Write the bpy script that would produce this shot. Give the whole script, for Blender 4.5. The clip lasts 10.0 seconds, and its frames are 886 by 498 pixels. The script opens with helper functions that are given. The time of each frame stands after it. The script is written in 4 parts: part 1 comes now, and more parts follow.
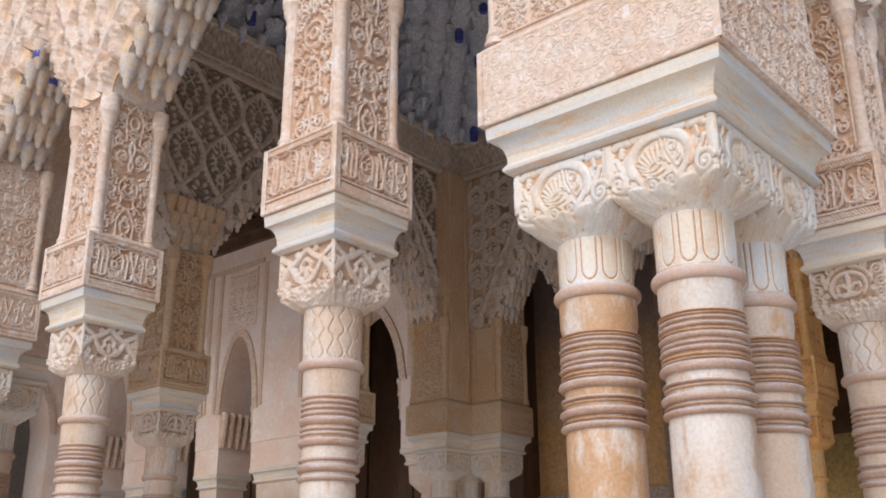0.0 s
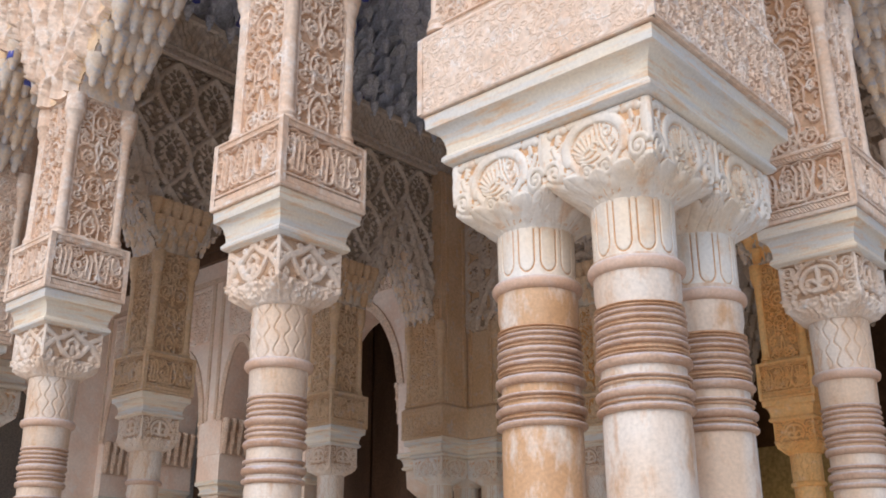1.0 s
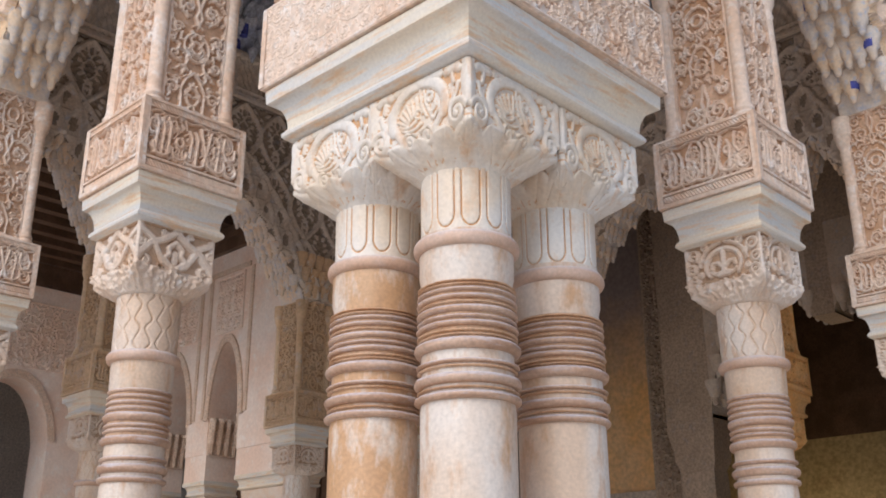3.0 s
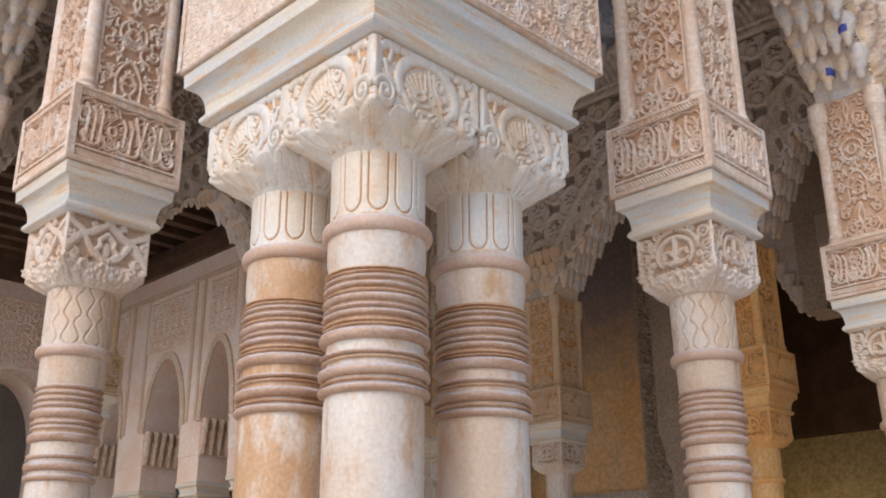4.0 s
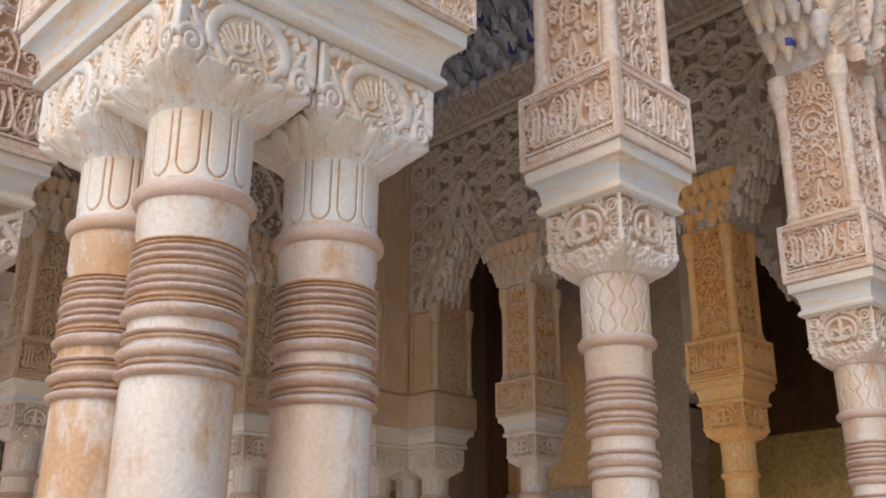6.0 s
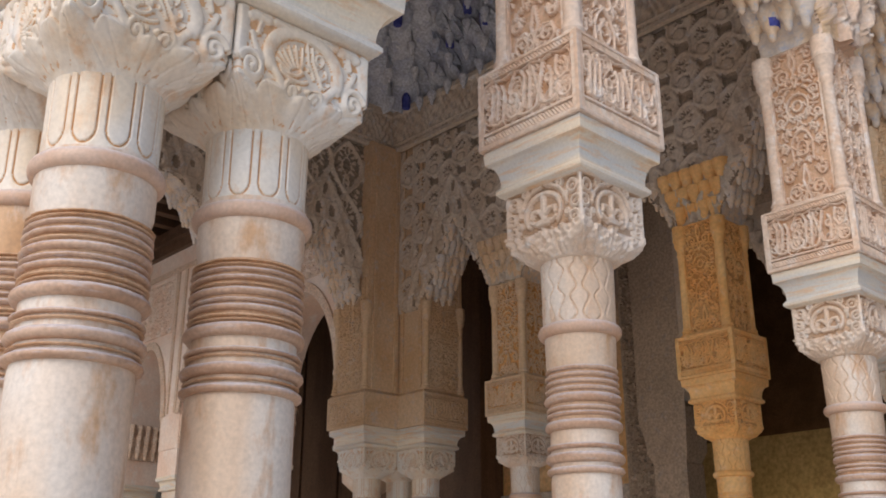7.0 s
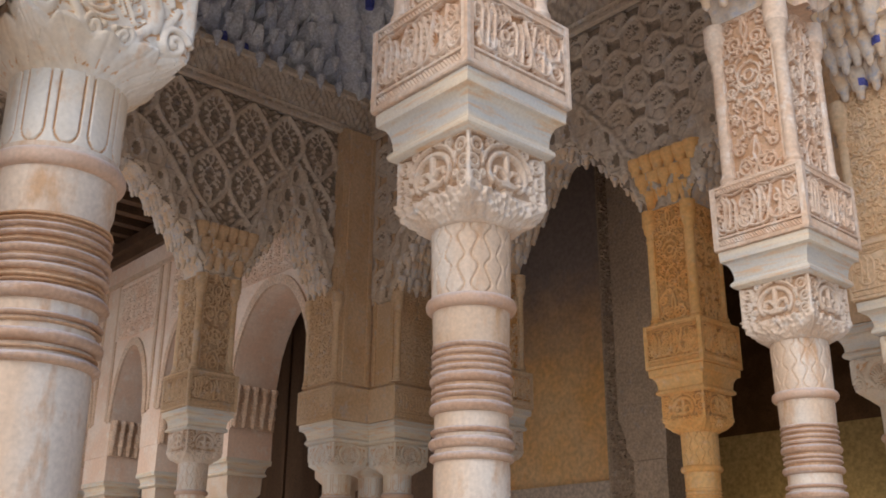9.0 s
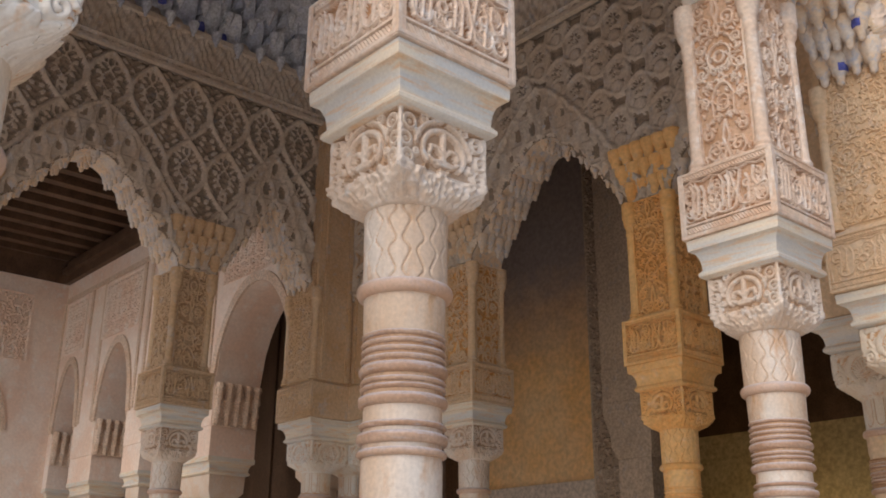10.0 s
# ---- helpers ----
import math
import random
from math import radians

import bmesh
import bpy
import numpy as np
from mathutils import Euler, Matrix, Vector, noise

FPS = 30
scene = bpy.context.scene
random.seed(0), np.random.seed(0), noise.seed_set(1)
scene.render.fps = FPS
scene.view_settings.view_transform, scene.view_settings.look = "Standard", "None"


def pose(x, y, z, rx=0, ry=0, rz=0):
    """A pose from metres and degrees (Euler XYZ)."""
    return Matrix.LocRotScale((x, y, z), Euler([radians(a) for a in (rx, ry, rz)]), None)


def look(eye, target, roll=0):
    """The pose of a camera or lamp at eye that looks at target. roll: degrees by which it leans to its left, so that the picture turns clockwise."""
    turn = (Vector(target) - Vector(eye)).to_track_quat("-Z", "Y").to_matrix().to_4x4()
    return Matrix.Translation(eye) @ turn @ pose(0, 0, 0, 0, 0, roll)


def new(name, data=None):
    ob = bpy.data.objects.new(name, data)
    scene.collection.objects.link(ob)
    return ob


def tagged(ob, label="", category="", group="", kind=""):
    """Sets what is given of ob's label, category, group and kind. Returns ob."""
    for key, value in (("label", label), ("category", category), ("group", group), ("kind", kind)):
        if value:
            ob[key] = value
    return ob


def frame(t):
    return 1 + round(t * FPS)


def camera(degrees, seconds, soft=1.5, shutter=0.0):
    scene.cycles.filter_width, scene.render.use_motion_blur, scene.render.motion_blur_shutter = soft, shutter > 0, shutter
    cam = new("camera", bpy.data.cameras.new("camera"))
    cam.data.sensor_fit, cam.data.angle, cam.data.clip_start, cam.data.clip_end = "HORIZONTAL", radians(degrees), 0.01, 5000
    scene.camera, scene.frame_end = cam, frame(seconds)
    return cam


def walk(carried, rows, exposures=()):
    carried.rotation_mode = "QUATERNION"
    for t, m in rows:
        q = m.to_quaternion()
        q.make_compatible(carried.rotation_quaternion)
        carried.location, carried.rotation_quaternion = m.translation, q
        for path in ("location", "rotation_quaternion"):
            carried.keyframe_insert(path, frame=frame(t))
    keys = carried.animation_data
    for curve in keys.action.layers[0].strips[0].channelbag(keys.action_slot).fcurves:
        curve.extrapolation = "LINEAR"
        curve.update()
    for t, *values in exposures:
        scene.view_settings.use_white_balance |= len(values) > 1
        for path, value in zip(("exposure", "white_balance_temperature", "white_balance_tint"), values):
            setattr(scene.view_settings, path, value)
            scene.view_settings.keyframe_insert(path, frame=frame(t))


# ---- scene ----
cam = camera(48.3, 10.0, soft=1.8)
PATH = [
    (0, (0.287, -0.079, 1.632), (-0.936, 1.356, 2.301), -0.3),
    (0.5, (0.332, 0.031, 1.623), (-0.906, 1.446, 2.304), -0.2),
    (1, (0.388, 0.132, 1.628), (-0.868, 1.532, 2.31), -0.2),
    (1.5, (0.445, 0.234, 1.635), (-0.826, 1.621, 2.314), -0.3),
    (2, (0.502, 0.344, 1.635), (-0.784, 1.716, 2.316), -0.3),
    (2.5, (0.55, 0.452, 1.637), (-0.744, 1.816, 2.32), -0.3),
    (3, (0.6, 0.565, 1.639), (-0.706, 1.917, 2.323), -0.2),
    (4.5, (0.71, 0.868, 1.652), (-0.626, 2.192, 2.333), -0.1),
    (5, (0.738, 0.961, 1.664), (-0.607, 2.279, 2.337), 0.1),
    (5.5, (0.768, 1.061, 1.661), (-0.589, 2.367, 2.338), 0.1),
    (6, (0.79, 1.165, 1.671), (-0.58, 2.459, 2.341), 0.3),
    (7.5, (0.778, 1.458, 1.676), (-0.609, 2.73, 2.353), 0.1),
    (8, (0.789, 1.548, 1.684), (-0.606, 2.814, 2.355), 0.3),
    (8.5, (0.809, 1.646, 1.687), (-0.595, 2.903, 2.357), 0.4),
    (9, (0.831, 1.738, 1.673), (-0.576, 2.988, 2.349), 0.4),
    (9.5, (0.838, 1.841, 1.68), (-0.574, 3.087, 2.355), 0.5),
    (10, (0.834, 1.934, 1.685), (-0.579, 3.179, 2.36), 0.4),
]
walk(cam, [(t, look(eye, target, roll)) for t, eye, target, roll in PATH], [(0.0, 0.04, 6100, 11), (5.0, 0.05, 6250, 11), (10.0, 0.10, 6600, 11)])

# ---- world, sun, exposure ----
SUN_AZ, SUN_EL = 165.0, 40.0          # compass-like degrees: 180 is from -y, 90 from +x
world = bpy.data.worlds.new("sky")
scene.world = world
world.use_nodes = True
sky = world.node_tree.nodes.new("ShaderNodeTexSky")
sky.sky_type, sky.sun_disc = "NISHITA", False
sky.sun_elevation, sky.sun_rotation = radians(SUN_EL), radians(SUN_AZ)
background = world.node_tree.nodes["Background"]
background.inputs[1].default_value = 0.15
world.node_tree.links.new(sky.outputs[0], background.inputs[0])
sun = new("sun", bpy.data.lights.new("sun", "SUN"))
sun.data.energy, sun.data.angle, sun.data.color = 1.9, radians(45), (1.0, 0.87, 0.74)
sun.matrix_world = look((8 * math.sin(radians(SUN_AZ)) * math.cos(radians(SUN_EL)), 8 * math.cos(radians(SUN_AZ)) * math.cos(radians(SUN_EL)), 8 * math.sin(radians(SUN_EL))), (0, 0, 0))

lamp = new("hall_lamp", bpy.data.lights.new("hall_lamp", "POINT"))     # the warm glow low in the dark hall
lamp.data.energy, lamp.data.color, lamp.data.shadow_soft_size = 14.0, (1.0, 0.72, 0.36), 0.12
lamp.location = (-3.3, 9.12, 1.75)

# ---- materials ----
def material(name, base, second, third, rough=0.8, coarse=2.5, fine=60.0, bump=0.25, streak=0.0, metal=0.0, grain=0.35, patch=0.55, upper=None, top_light=None):
    """A worn mineral surface: two broad tones, a third as blotches, fine grain and relief."""
    m = bpy.data.materials.new(name)
    m.use_nodes = True
    n, l = m.node_tree.nodes, m.node_tree.links
    bsdf = n["Principled BSDF"]
    geo = n.new("ShaderNodeNewGeometry")
    info = n.new("ShaderNodeObjectInfo")
    add = n.new("ShaderNodeVectorMath")
    scale = n.new("ShaderNodeVectorMath")
    scale.operation = "MULTIPLY_ADD"
    l.new(info.outputs["Random"], add.inputs[0])
    add.inputs[1].default_value = (7.0, 7.0, 7.0)
    add.operation = "MULTIPLY"
    l.new(geo.outputs["Position"], scale.inputs[0])
    scale.inputs[1].default_value = (1, 1, 1 - streak)
    l.new(add.outputs[0], scale.inputs[2])
    broad = n.new("ShaderNodeTexNoise")
    broad.inputs["Scale"].default_value, broad.inputs["Detail"].default_value = coarse, 5
    l.new(scale.outputs[0], broad.inputs["Vector"])
    ramp = n.new("ShaderNodeValToRGB")
    ramp.color_ramp.elements[0].position, ramp.color_ramp.elements[1].position = 0.40, 0.60
    ramp.color_ramp.elements[0].color, ramp.color_ramp.elements[1].color = (*base, 1), (*second, 1)
    l.new(broad.outputs[0], ramp.inputs[0])
    spots = n.new("ShaderNodeTexNoise")
    spots.inputs["Scale"].default_value, spots.inputs["Detail"].default_value, spots.inputs["Roughness"].default_value = coarse * 3.7, 8, 0.65
    l.new(scale.outputs[0], spots.inputs["Vector"])
    sramp = n.new("ShaderNodeValToRGB")
    sramp.color_ramp.elements[0].position, sramp.color_ramp.elements[1].position = patch, patch + 0.17
    l.new(spots.outputs[0], sramp.inputs[0])
    mix = n.new("ShaderNodeMix")
    mix.data_type = "RGBA"
    l.new(sramp.outputs[0], mix.inputs["Factor"])
    l.new(ramp.outputs[0], mix.inputs["A"])
    mix.inputs["B"].default_value = (*third, 1)
    # Fades to the upper colour, where the painted warm light gives out.
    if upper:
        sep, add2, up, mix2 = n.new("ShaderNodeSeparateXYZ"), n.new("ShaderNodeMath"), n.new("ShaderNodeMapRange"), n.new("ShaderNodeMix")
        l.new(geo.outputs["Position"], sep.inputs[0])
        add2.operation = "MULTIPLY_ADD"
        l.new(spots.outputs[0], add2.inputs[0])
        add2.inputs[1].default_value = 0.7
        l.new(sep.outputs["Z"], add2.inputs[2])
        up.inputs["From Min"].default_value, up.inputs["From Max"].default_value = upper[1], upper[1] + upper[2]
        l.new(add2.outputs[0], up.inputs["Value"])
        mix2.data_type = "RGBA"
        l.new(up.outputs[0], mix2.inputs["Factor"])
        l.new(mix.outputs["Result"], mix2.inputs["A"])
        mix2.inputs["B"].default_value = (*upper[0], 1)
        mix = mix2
    # Skylight on upward faces, mixed into the colour by the normal.
    if top_light:
        nsep, ndot, nmix = n.new("ShaderNodeSeparateXYZ"), n.new("ShaderNodeMapRange"), n.new("ShaderNodeMix")
        wob = n.new("ShaderNodeMath")
        l.new(geo.outputs["Normal"], nsep.inputs[0])
        wob.operation = "MULTIPLY_ADD"
        l.new(spots.outputs[0], wob.inputs[0])
        wob.inputs[1].default_value = 0.9
        l.new(nsep.outputs["Z"], wob.inputs[2])
        ndot.inputs["From Min"].default_value, ndot.inputs["From Max"].default_value = 0.62, 1.25
        l.new(wob.outputs[0], ndot.inputs["Value"])
        nmix.data_type = "RGBA"
        l.new(ndot.outputs[0], nmix.inputs["Factor"])
        l.new(mix.outputs["Result"], nmix.inputs["A"])
        nmix.inputs["B"].default_value = (*top_light, 1)
        mix = nmix
    small = n.new("ShaderNodeTexNoise")
    small.inputs["Scale"].default_value, small.inputs["Detail"].default_value = fine, 6
    l.new(geo.outputs["Position"], small.inputs["Vector"])
    gmap = n.new("ShaderNodeMapRange")
    gmap.inputs["From Min"].default_value, gmap.inputs["From Max"].default_value = 0.3, 0.7
    gmap.inputs["To Min"].default_value, gmap.inputs["To Max"].default_value = 1 - grain, 1 + grain * 0.4
    l.new(small.outputs[0], gmap.inputs["Value"])
    tone = n.new("ShaderNodeVectorMath")
    tone.operation = "SCALE"
    l.new(mix.outputs["Result"], tone.inputs[0])
    l.new(gmap.outputs[0], tone.inputs["Scale"])
    l.new(tone.outputs[0], bsdf.inputs["Base Color"])
    bsdf.inputs["Roughness"].default_value, bsdf.inputs["Metallic"].default_value = rough, metal
    b = n.new("ShaderNodeBump")
    b.inputs["Strength"].default_value, b.inputs["Distance"].default_value = bump, 0.006
    l.new(small.outputs[0], b.inputs["Height"])
    l.new(b.outputs[0], bsdf.inputs["Normal"])
    return m


STUCCO = material("carved_stucco", (0.74, 0.54, 0.40), (0.80, 0.65, 0.53), (0.86, 0.79, 0.73), coarse=5, fine=70, grain=0.18, bump=0.16, patch=0.52)
# Ochre patina of the carving ground, darkened further to paint shade in hollows.
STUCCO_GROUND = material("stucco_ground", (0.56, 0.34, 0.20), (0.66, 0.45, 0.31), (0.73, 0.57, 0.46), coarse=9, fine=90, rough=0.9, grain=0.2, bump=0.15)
STUCCO_INNER = material("weathered_grey_stucco", (0.65, 0.53, 0.41), (0.72, 0.63, 0.53), (0.65, 0.64, 0.66), coarse=5, fine=60, grain=0.18, bump=0.16)
# Inner stucco tinted brown to paint in the warm bounce light.
STUCCO_BOUNCE = material("brown_bounce_lit_stucco", (0.64, 0.43, 0.25), (0.68, 0.50, 0.33), (0.60, 0.51, 0.44), coarse=4, fine=60, grain=0.18, bump=0.16)
# Inner stucco at half brightness: recess shade put into the colour.
STUCCO_SHADE = material("shaded_stucco_hollow", (0.31, 0.25, 0.19), (0.40, 0.31, 0.23), (0.30, 0.29, 0.30), coarse=6, fine=90)
MARBLE = material("stained_white_marble", (0.76, 0.68, 0.60), (0.70, 0.53, 0.39), (0.60, 0.37, 0.21), rough=0.42, coarse=5, fine=120, bump=0.06, streak=0.6, grain=0.14, patch=0.515)
# Orange stains; on the north-west columns this also paints warm bounce light.
MARBLE_ORANGE = material("orange_stained_bounce_marble", (0.69, 0.48, 0.31), (0.60, 0.36, 0.19), (0.78, 0.69, 0.60), rough=0.42, coarse=5, fine=120, bump=0.06, streak=0.6, grain=0.16, patch=0.475)
COLLAR = material("mauve_brown_marble", (0.60, 0.39, 0.27), (0.64, 0.47, 0.37), (0.52, 0.38, 0.32), rough=0.48, coarse=9, fine=140, bump=0.08, grain=0.14, top_light=(0.66, 0.58, 0.56))
MARBLE_WHITE = material("pale_carved_marble", (0.77, 0.73, 0.67), (0.75, 0.63, 0.49), (0.70, 0.47, 0.29), rough=0.45, coarse=5, fine=120, bump=0.06, streak=0.4, grain=0.1, patch=0.535)
MARBLE_GREY = material("grey_veined_marble", (0.67, 0.66, 0.63), (0.82, 0.73, 0.59), (0.76, 0.52, 0.31), rough=0.45, coarse=2.2, fine=140, bump=0.06, streak=-9, grain=0.1, patch=0.505)
RING = material("weathered_brown_marble", (0.46, 0.28, 0.18), (0.58, 0.40, 0.29), (0.54, 0.46, 0.45), rough=0.5, coarse=5, fine=130, bump=0.15, streak=-6, grain=0.2, patch=0.55, top_light=(0.62, 0.56, 0.56))
RING_WARM = material("brown_stained_marble", (0.52, 0.29, 0.15), (0.66, 0.44, 0.28), (0.44, 0.28, 0.19), rough=0.5, coarse=10, fine=140, bump=0.1, streak=0.4, grain=0.2)
PINK = material("pale_pink_plaster", (0.84, 0.64, 0.52), (0.88, 0.75, 0.66), (0.90, 0.84, 0.79), coarse=2.6, fine=40, grain=0.10, bump=0.12)
# This ochre carries the warm bounce light on n1 in its colour.
OCHRE_GLOW = material("ochre_glow_stucco", (0.92, 0.50, 0.17), (0.92, 0.58, 0.25), (0.86, 0.60, 0.36), coarse=5, fine=60, grain=0.16, bump=0.16)
# The ochre carries warm light from below; upper greys it with height.
BACKWALL = material("warm_lit_patched_plaster", (0.93, 0.56, 0.23), (0.88, 0.62, 0.35), (0.80, 0.45, 0.18), coarse=1.5, fine=32, bump=0.3, grain=0.22, patch=0.60, upper=((0.36, 0.30, 0.28), 3.58, 0.85))
MUQ = material("stalactite_plaster", (0.78, 0.60, 0.42), (0.72, 0.65, 0.58), (0.50, 0.53, 0.62), coarse=9, fine=70, grain=0.15, patch=0.51)
PLAIN = material("plain_plaster", (0.6, 0.5, 0.42), (0.66, 0.57, 0.48), (0.6, 0.5, 0.4), coarse=2, fine=40)
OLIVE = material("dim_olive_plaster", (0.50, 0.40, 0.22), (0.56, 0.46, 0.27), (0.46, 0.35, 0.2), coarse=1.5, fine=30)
WOOD = material("dark_cedar", (0.10, 0.055, 0.03), (0.15, 0.085, 0.05), (0.07, 0.04, 0.03), coarse=6, fine=80, rough=0.6)
TIMBER = material("brown_timber", (0.10, 0.055, 0.03), (0.14, 0.08, 0.045), (0.08, 0.045, 0.03), coarse=6, fine=60, rough=0.6, streak=0.8)
BLUE = material("faded_blue_paint", (0.07, 0.09, 0.42), (0.10, 0.12, 0.45), (0.25, 0.25, 0.48), coarse=9, fine=90)
DOMEMAT = material("grey_muqarnas_plaster", (0.58, 0.62, 0.72), (0.72, 0.74, 0.79), (0.47, 0.51, 0.68), coarse=4, fine=60)
PAVE = material("court_marble_paving", (0.77, 0.69, 0.60), (0.81, 0.74, 0.65), (0.73, 0.64, 0.55), coarse=1.2, fine=30)


# ---- building helpers ----
def thing(name, x, y, z, label, category, group="", kind=""):
    ob = new(name)
    ob.matrix_world = pose(x, y, z)
    ob.empty_display_size = 0.1
    return tagged(ob, label, category, group, kind)


def finish(name, mesh, mats, parent=None, label=""):
    mats = list(mats) if isinstance(mats, (list, tuple)) else [mats]
    while len(mesh.materials) < len(mats):
        mesh.materials.append(mats[len(mesh.materials)])
    ob = new(name, mesh)
    for slot, m in zip(ob.material_slots, mats):
        slot.link, slot.material = "OBJECT", m
    if parent:
        ob.parent = parent
    if label:
        ob["label"] = label
    return ob


def mesh_of(name, verts, faces, smooth=True, sharp=35):
    me = bpy.data.meshes.new(name)
    me.from_pydata([tuple(v) for v in verts], [], [tuple(f) for f in faces])
    me.validate()
    if smooth:
        me.shade_smooth()
        me.set_sharp_from_angle(angle=radians(sharp))
    return me


def place(name, me, mats, parent=None, m=None, label=""):
    ob = finish(name, me, mats, parent, label)
    if m is not None:
        ob.matrix_basis = m
    return ob


def lathe(profile, seg=40, wobble=None):
    """Verts and faces of a turned body; profile: (radius, z) from the bottom up; wobble(angle, z) adds to the radius."""
    vs, fs = [], []
    for r, z in profile:
        for k in range(seg):
            a = 2 * math.pi * k / seg
            q = r + (wobble(a, z) if wobble else 0)
            vs.append((q * math.cos(a), q * math.sin(a), z))
    for j in range(len(profile) - 1):
        for k in range(seg):
            a, b = j * seg + k, j * seg + (k + 1) % seg
            fs.append((a, b, b + seg, a + seg))
    fs.append(tuple(range(seg))[::-1])
    fs.append(tuple(range((len(profile) - 1) * seg, len(profile) * seg)))
    return vs, fs


def torus_profile(r, z, thick, half, n=8):
    """A rounded ring of half-height `half` that stands `thick` proud of radius r."""
    return [(r, z - half)] + [(r + thick * math.cos(a) ** 0.8, z + half * math.sin(a)) for a in [(-0.5 + (i + 0.5) / n) * math.pi for i in range(n)]] + [(r, z + half)]


def square(h):
    return [(-h, -h, -1, -1), (h, -h, 1, -1), (h, h, 1, 1), (-h, h, -1, 1)]


def ell(x0, x1, y0, y1, w, sx=1, sy=1):
    """An L-shaped footprint whose outer corner lies at (x1, y0); sx, sy mirror it."""
    pts = [(x0, y0, -1, -1), (x1, y0, 1, -1), (x1, y1, 1, 1), (x1 - w, y1, -1, 1), (x1 - w, y0 + w, -1, 1), (x0, y0 + w, -1, 1)]
    pts = [(sx * a, sy * b, sx * c, sy * d) for a, b, c, d in pts]
    return pts if sx * sy > 0 else pts[::-1]


def moulded(foot, profile):
    """A body over a footprint; profile: (outward offset, z) from the bottom up."""
    n, vs, fs = len(foot), [], []
    for d, z in profile:
        vs += [(x + sx * d, y + sy * d, z) for x, y, sx, sy in foot]
    for j in range(len(profile) - 1):
        for k in range(n):
            a, b = j * n + k, j * n + (k + 1) % n
            fs.append((a, b, b + n, a + n))
    fs.append(tuple(range(n))[::-1])
    fs.append(tuple(range((len(profile) - 1) * n, len(profile) * n)))
    return vs, fs


def boxes(items):
    """Verts and faces of boxes (x0, x1, y0, y1, z0, z1)."""
    vs, fs = [], []
    for x0, x1, y0, y1, z0, z1 in items:
        o = len(vs)
        vs += [(x0, y0, z0), (x1, y0, z0), (x1, y1, z0), (x0, y1, z0), (x0, y0, z1), (x1, y0, z1), (x1, y1, z1), (x0, y1, z1)]
        fs += [tuple(o + i for i in f) for f in ((3, 2, 1, 0), (4, 5, 6, 7), (0, 1, 5, 4), (1, 2, 6, 5), (2, 3, 7, 6), (3, 0, 4, 7))]
    return vs, fs


def cove(z0, z1, w0, w1):
    """The marble cornice over a capital: a lip, a deep hollow and a flat band; offsets from w0 (below) to w1 (above)."""
    h = z1 - z0
    p = [(w0 - 0.012, z0), (w0 + 0.004, z0 + 0.04 * h), (w0 + 0.010, z0 + 0.09 * h), (w0 + 0.010, z0 + 0.15 * h), (w0 + 0.003, z0 + 0.22 * h)]
    for i in range(9):
        a = i / 8 * math.pi / 2
        p.append((w0 + (w1 - w0) * (1 - math.cos(a)), z0 + h * (0.24 + 0.46 * math.sin(a))))
    return p + [(w1 + 0.004, z0 + 0.72 * h), (w1 + 0.006, z0 + 0.97 * h), (w1 + 0.002, z1)]


# ---- carved patterns ----
def field(U, V, lines):
    """Distance to the nearest stroke, less the stroke's half-width; lines: (points, half-width)."""
    best = np.full(U.shape, 1.0)
    for pts, w in lines:
        p = np.asarray(pts, float)
        for (ax, ay), (bx, by) in zip(p[:-1], p[1:]):
            dx, dy = bx - ax, by - ay
            q = np.clip(((U - ax) * dx + (V - ay) * dy) / (dx * dx + dy * dy + 1e-12), 0, 1)
            best = np.minimum(best, np.hypot(U - ax - q * dx, V - ay - q * dy) - w)
    return best


def arc(cx, cy, rx, ry, a0, a1, n=12):
    return [(cx + rx * math.cos(radians(a0 + (a1 - a0) * i / n)), cy + ry * math.sin(radians(a0 + (a1 - a0) * i / n))) for i in range(n + 1)]


def spiral(cx, cy, r, a0, turns, n=22, grow=0.12):
    return [(cx + r * (1 - (1 - grow) * i / n) * math.cos(radians(a0 + turns * 360 * i / n)), cy + r * (1 - (1 - grow) * i / n) * math.sin(radians(a0 + turns * 360 * i / n))) for i in range(n + 1)]


def rise(d, soft):
    return np.clip(0.5 - d / soft, 0, 1) ** 0.7


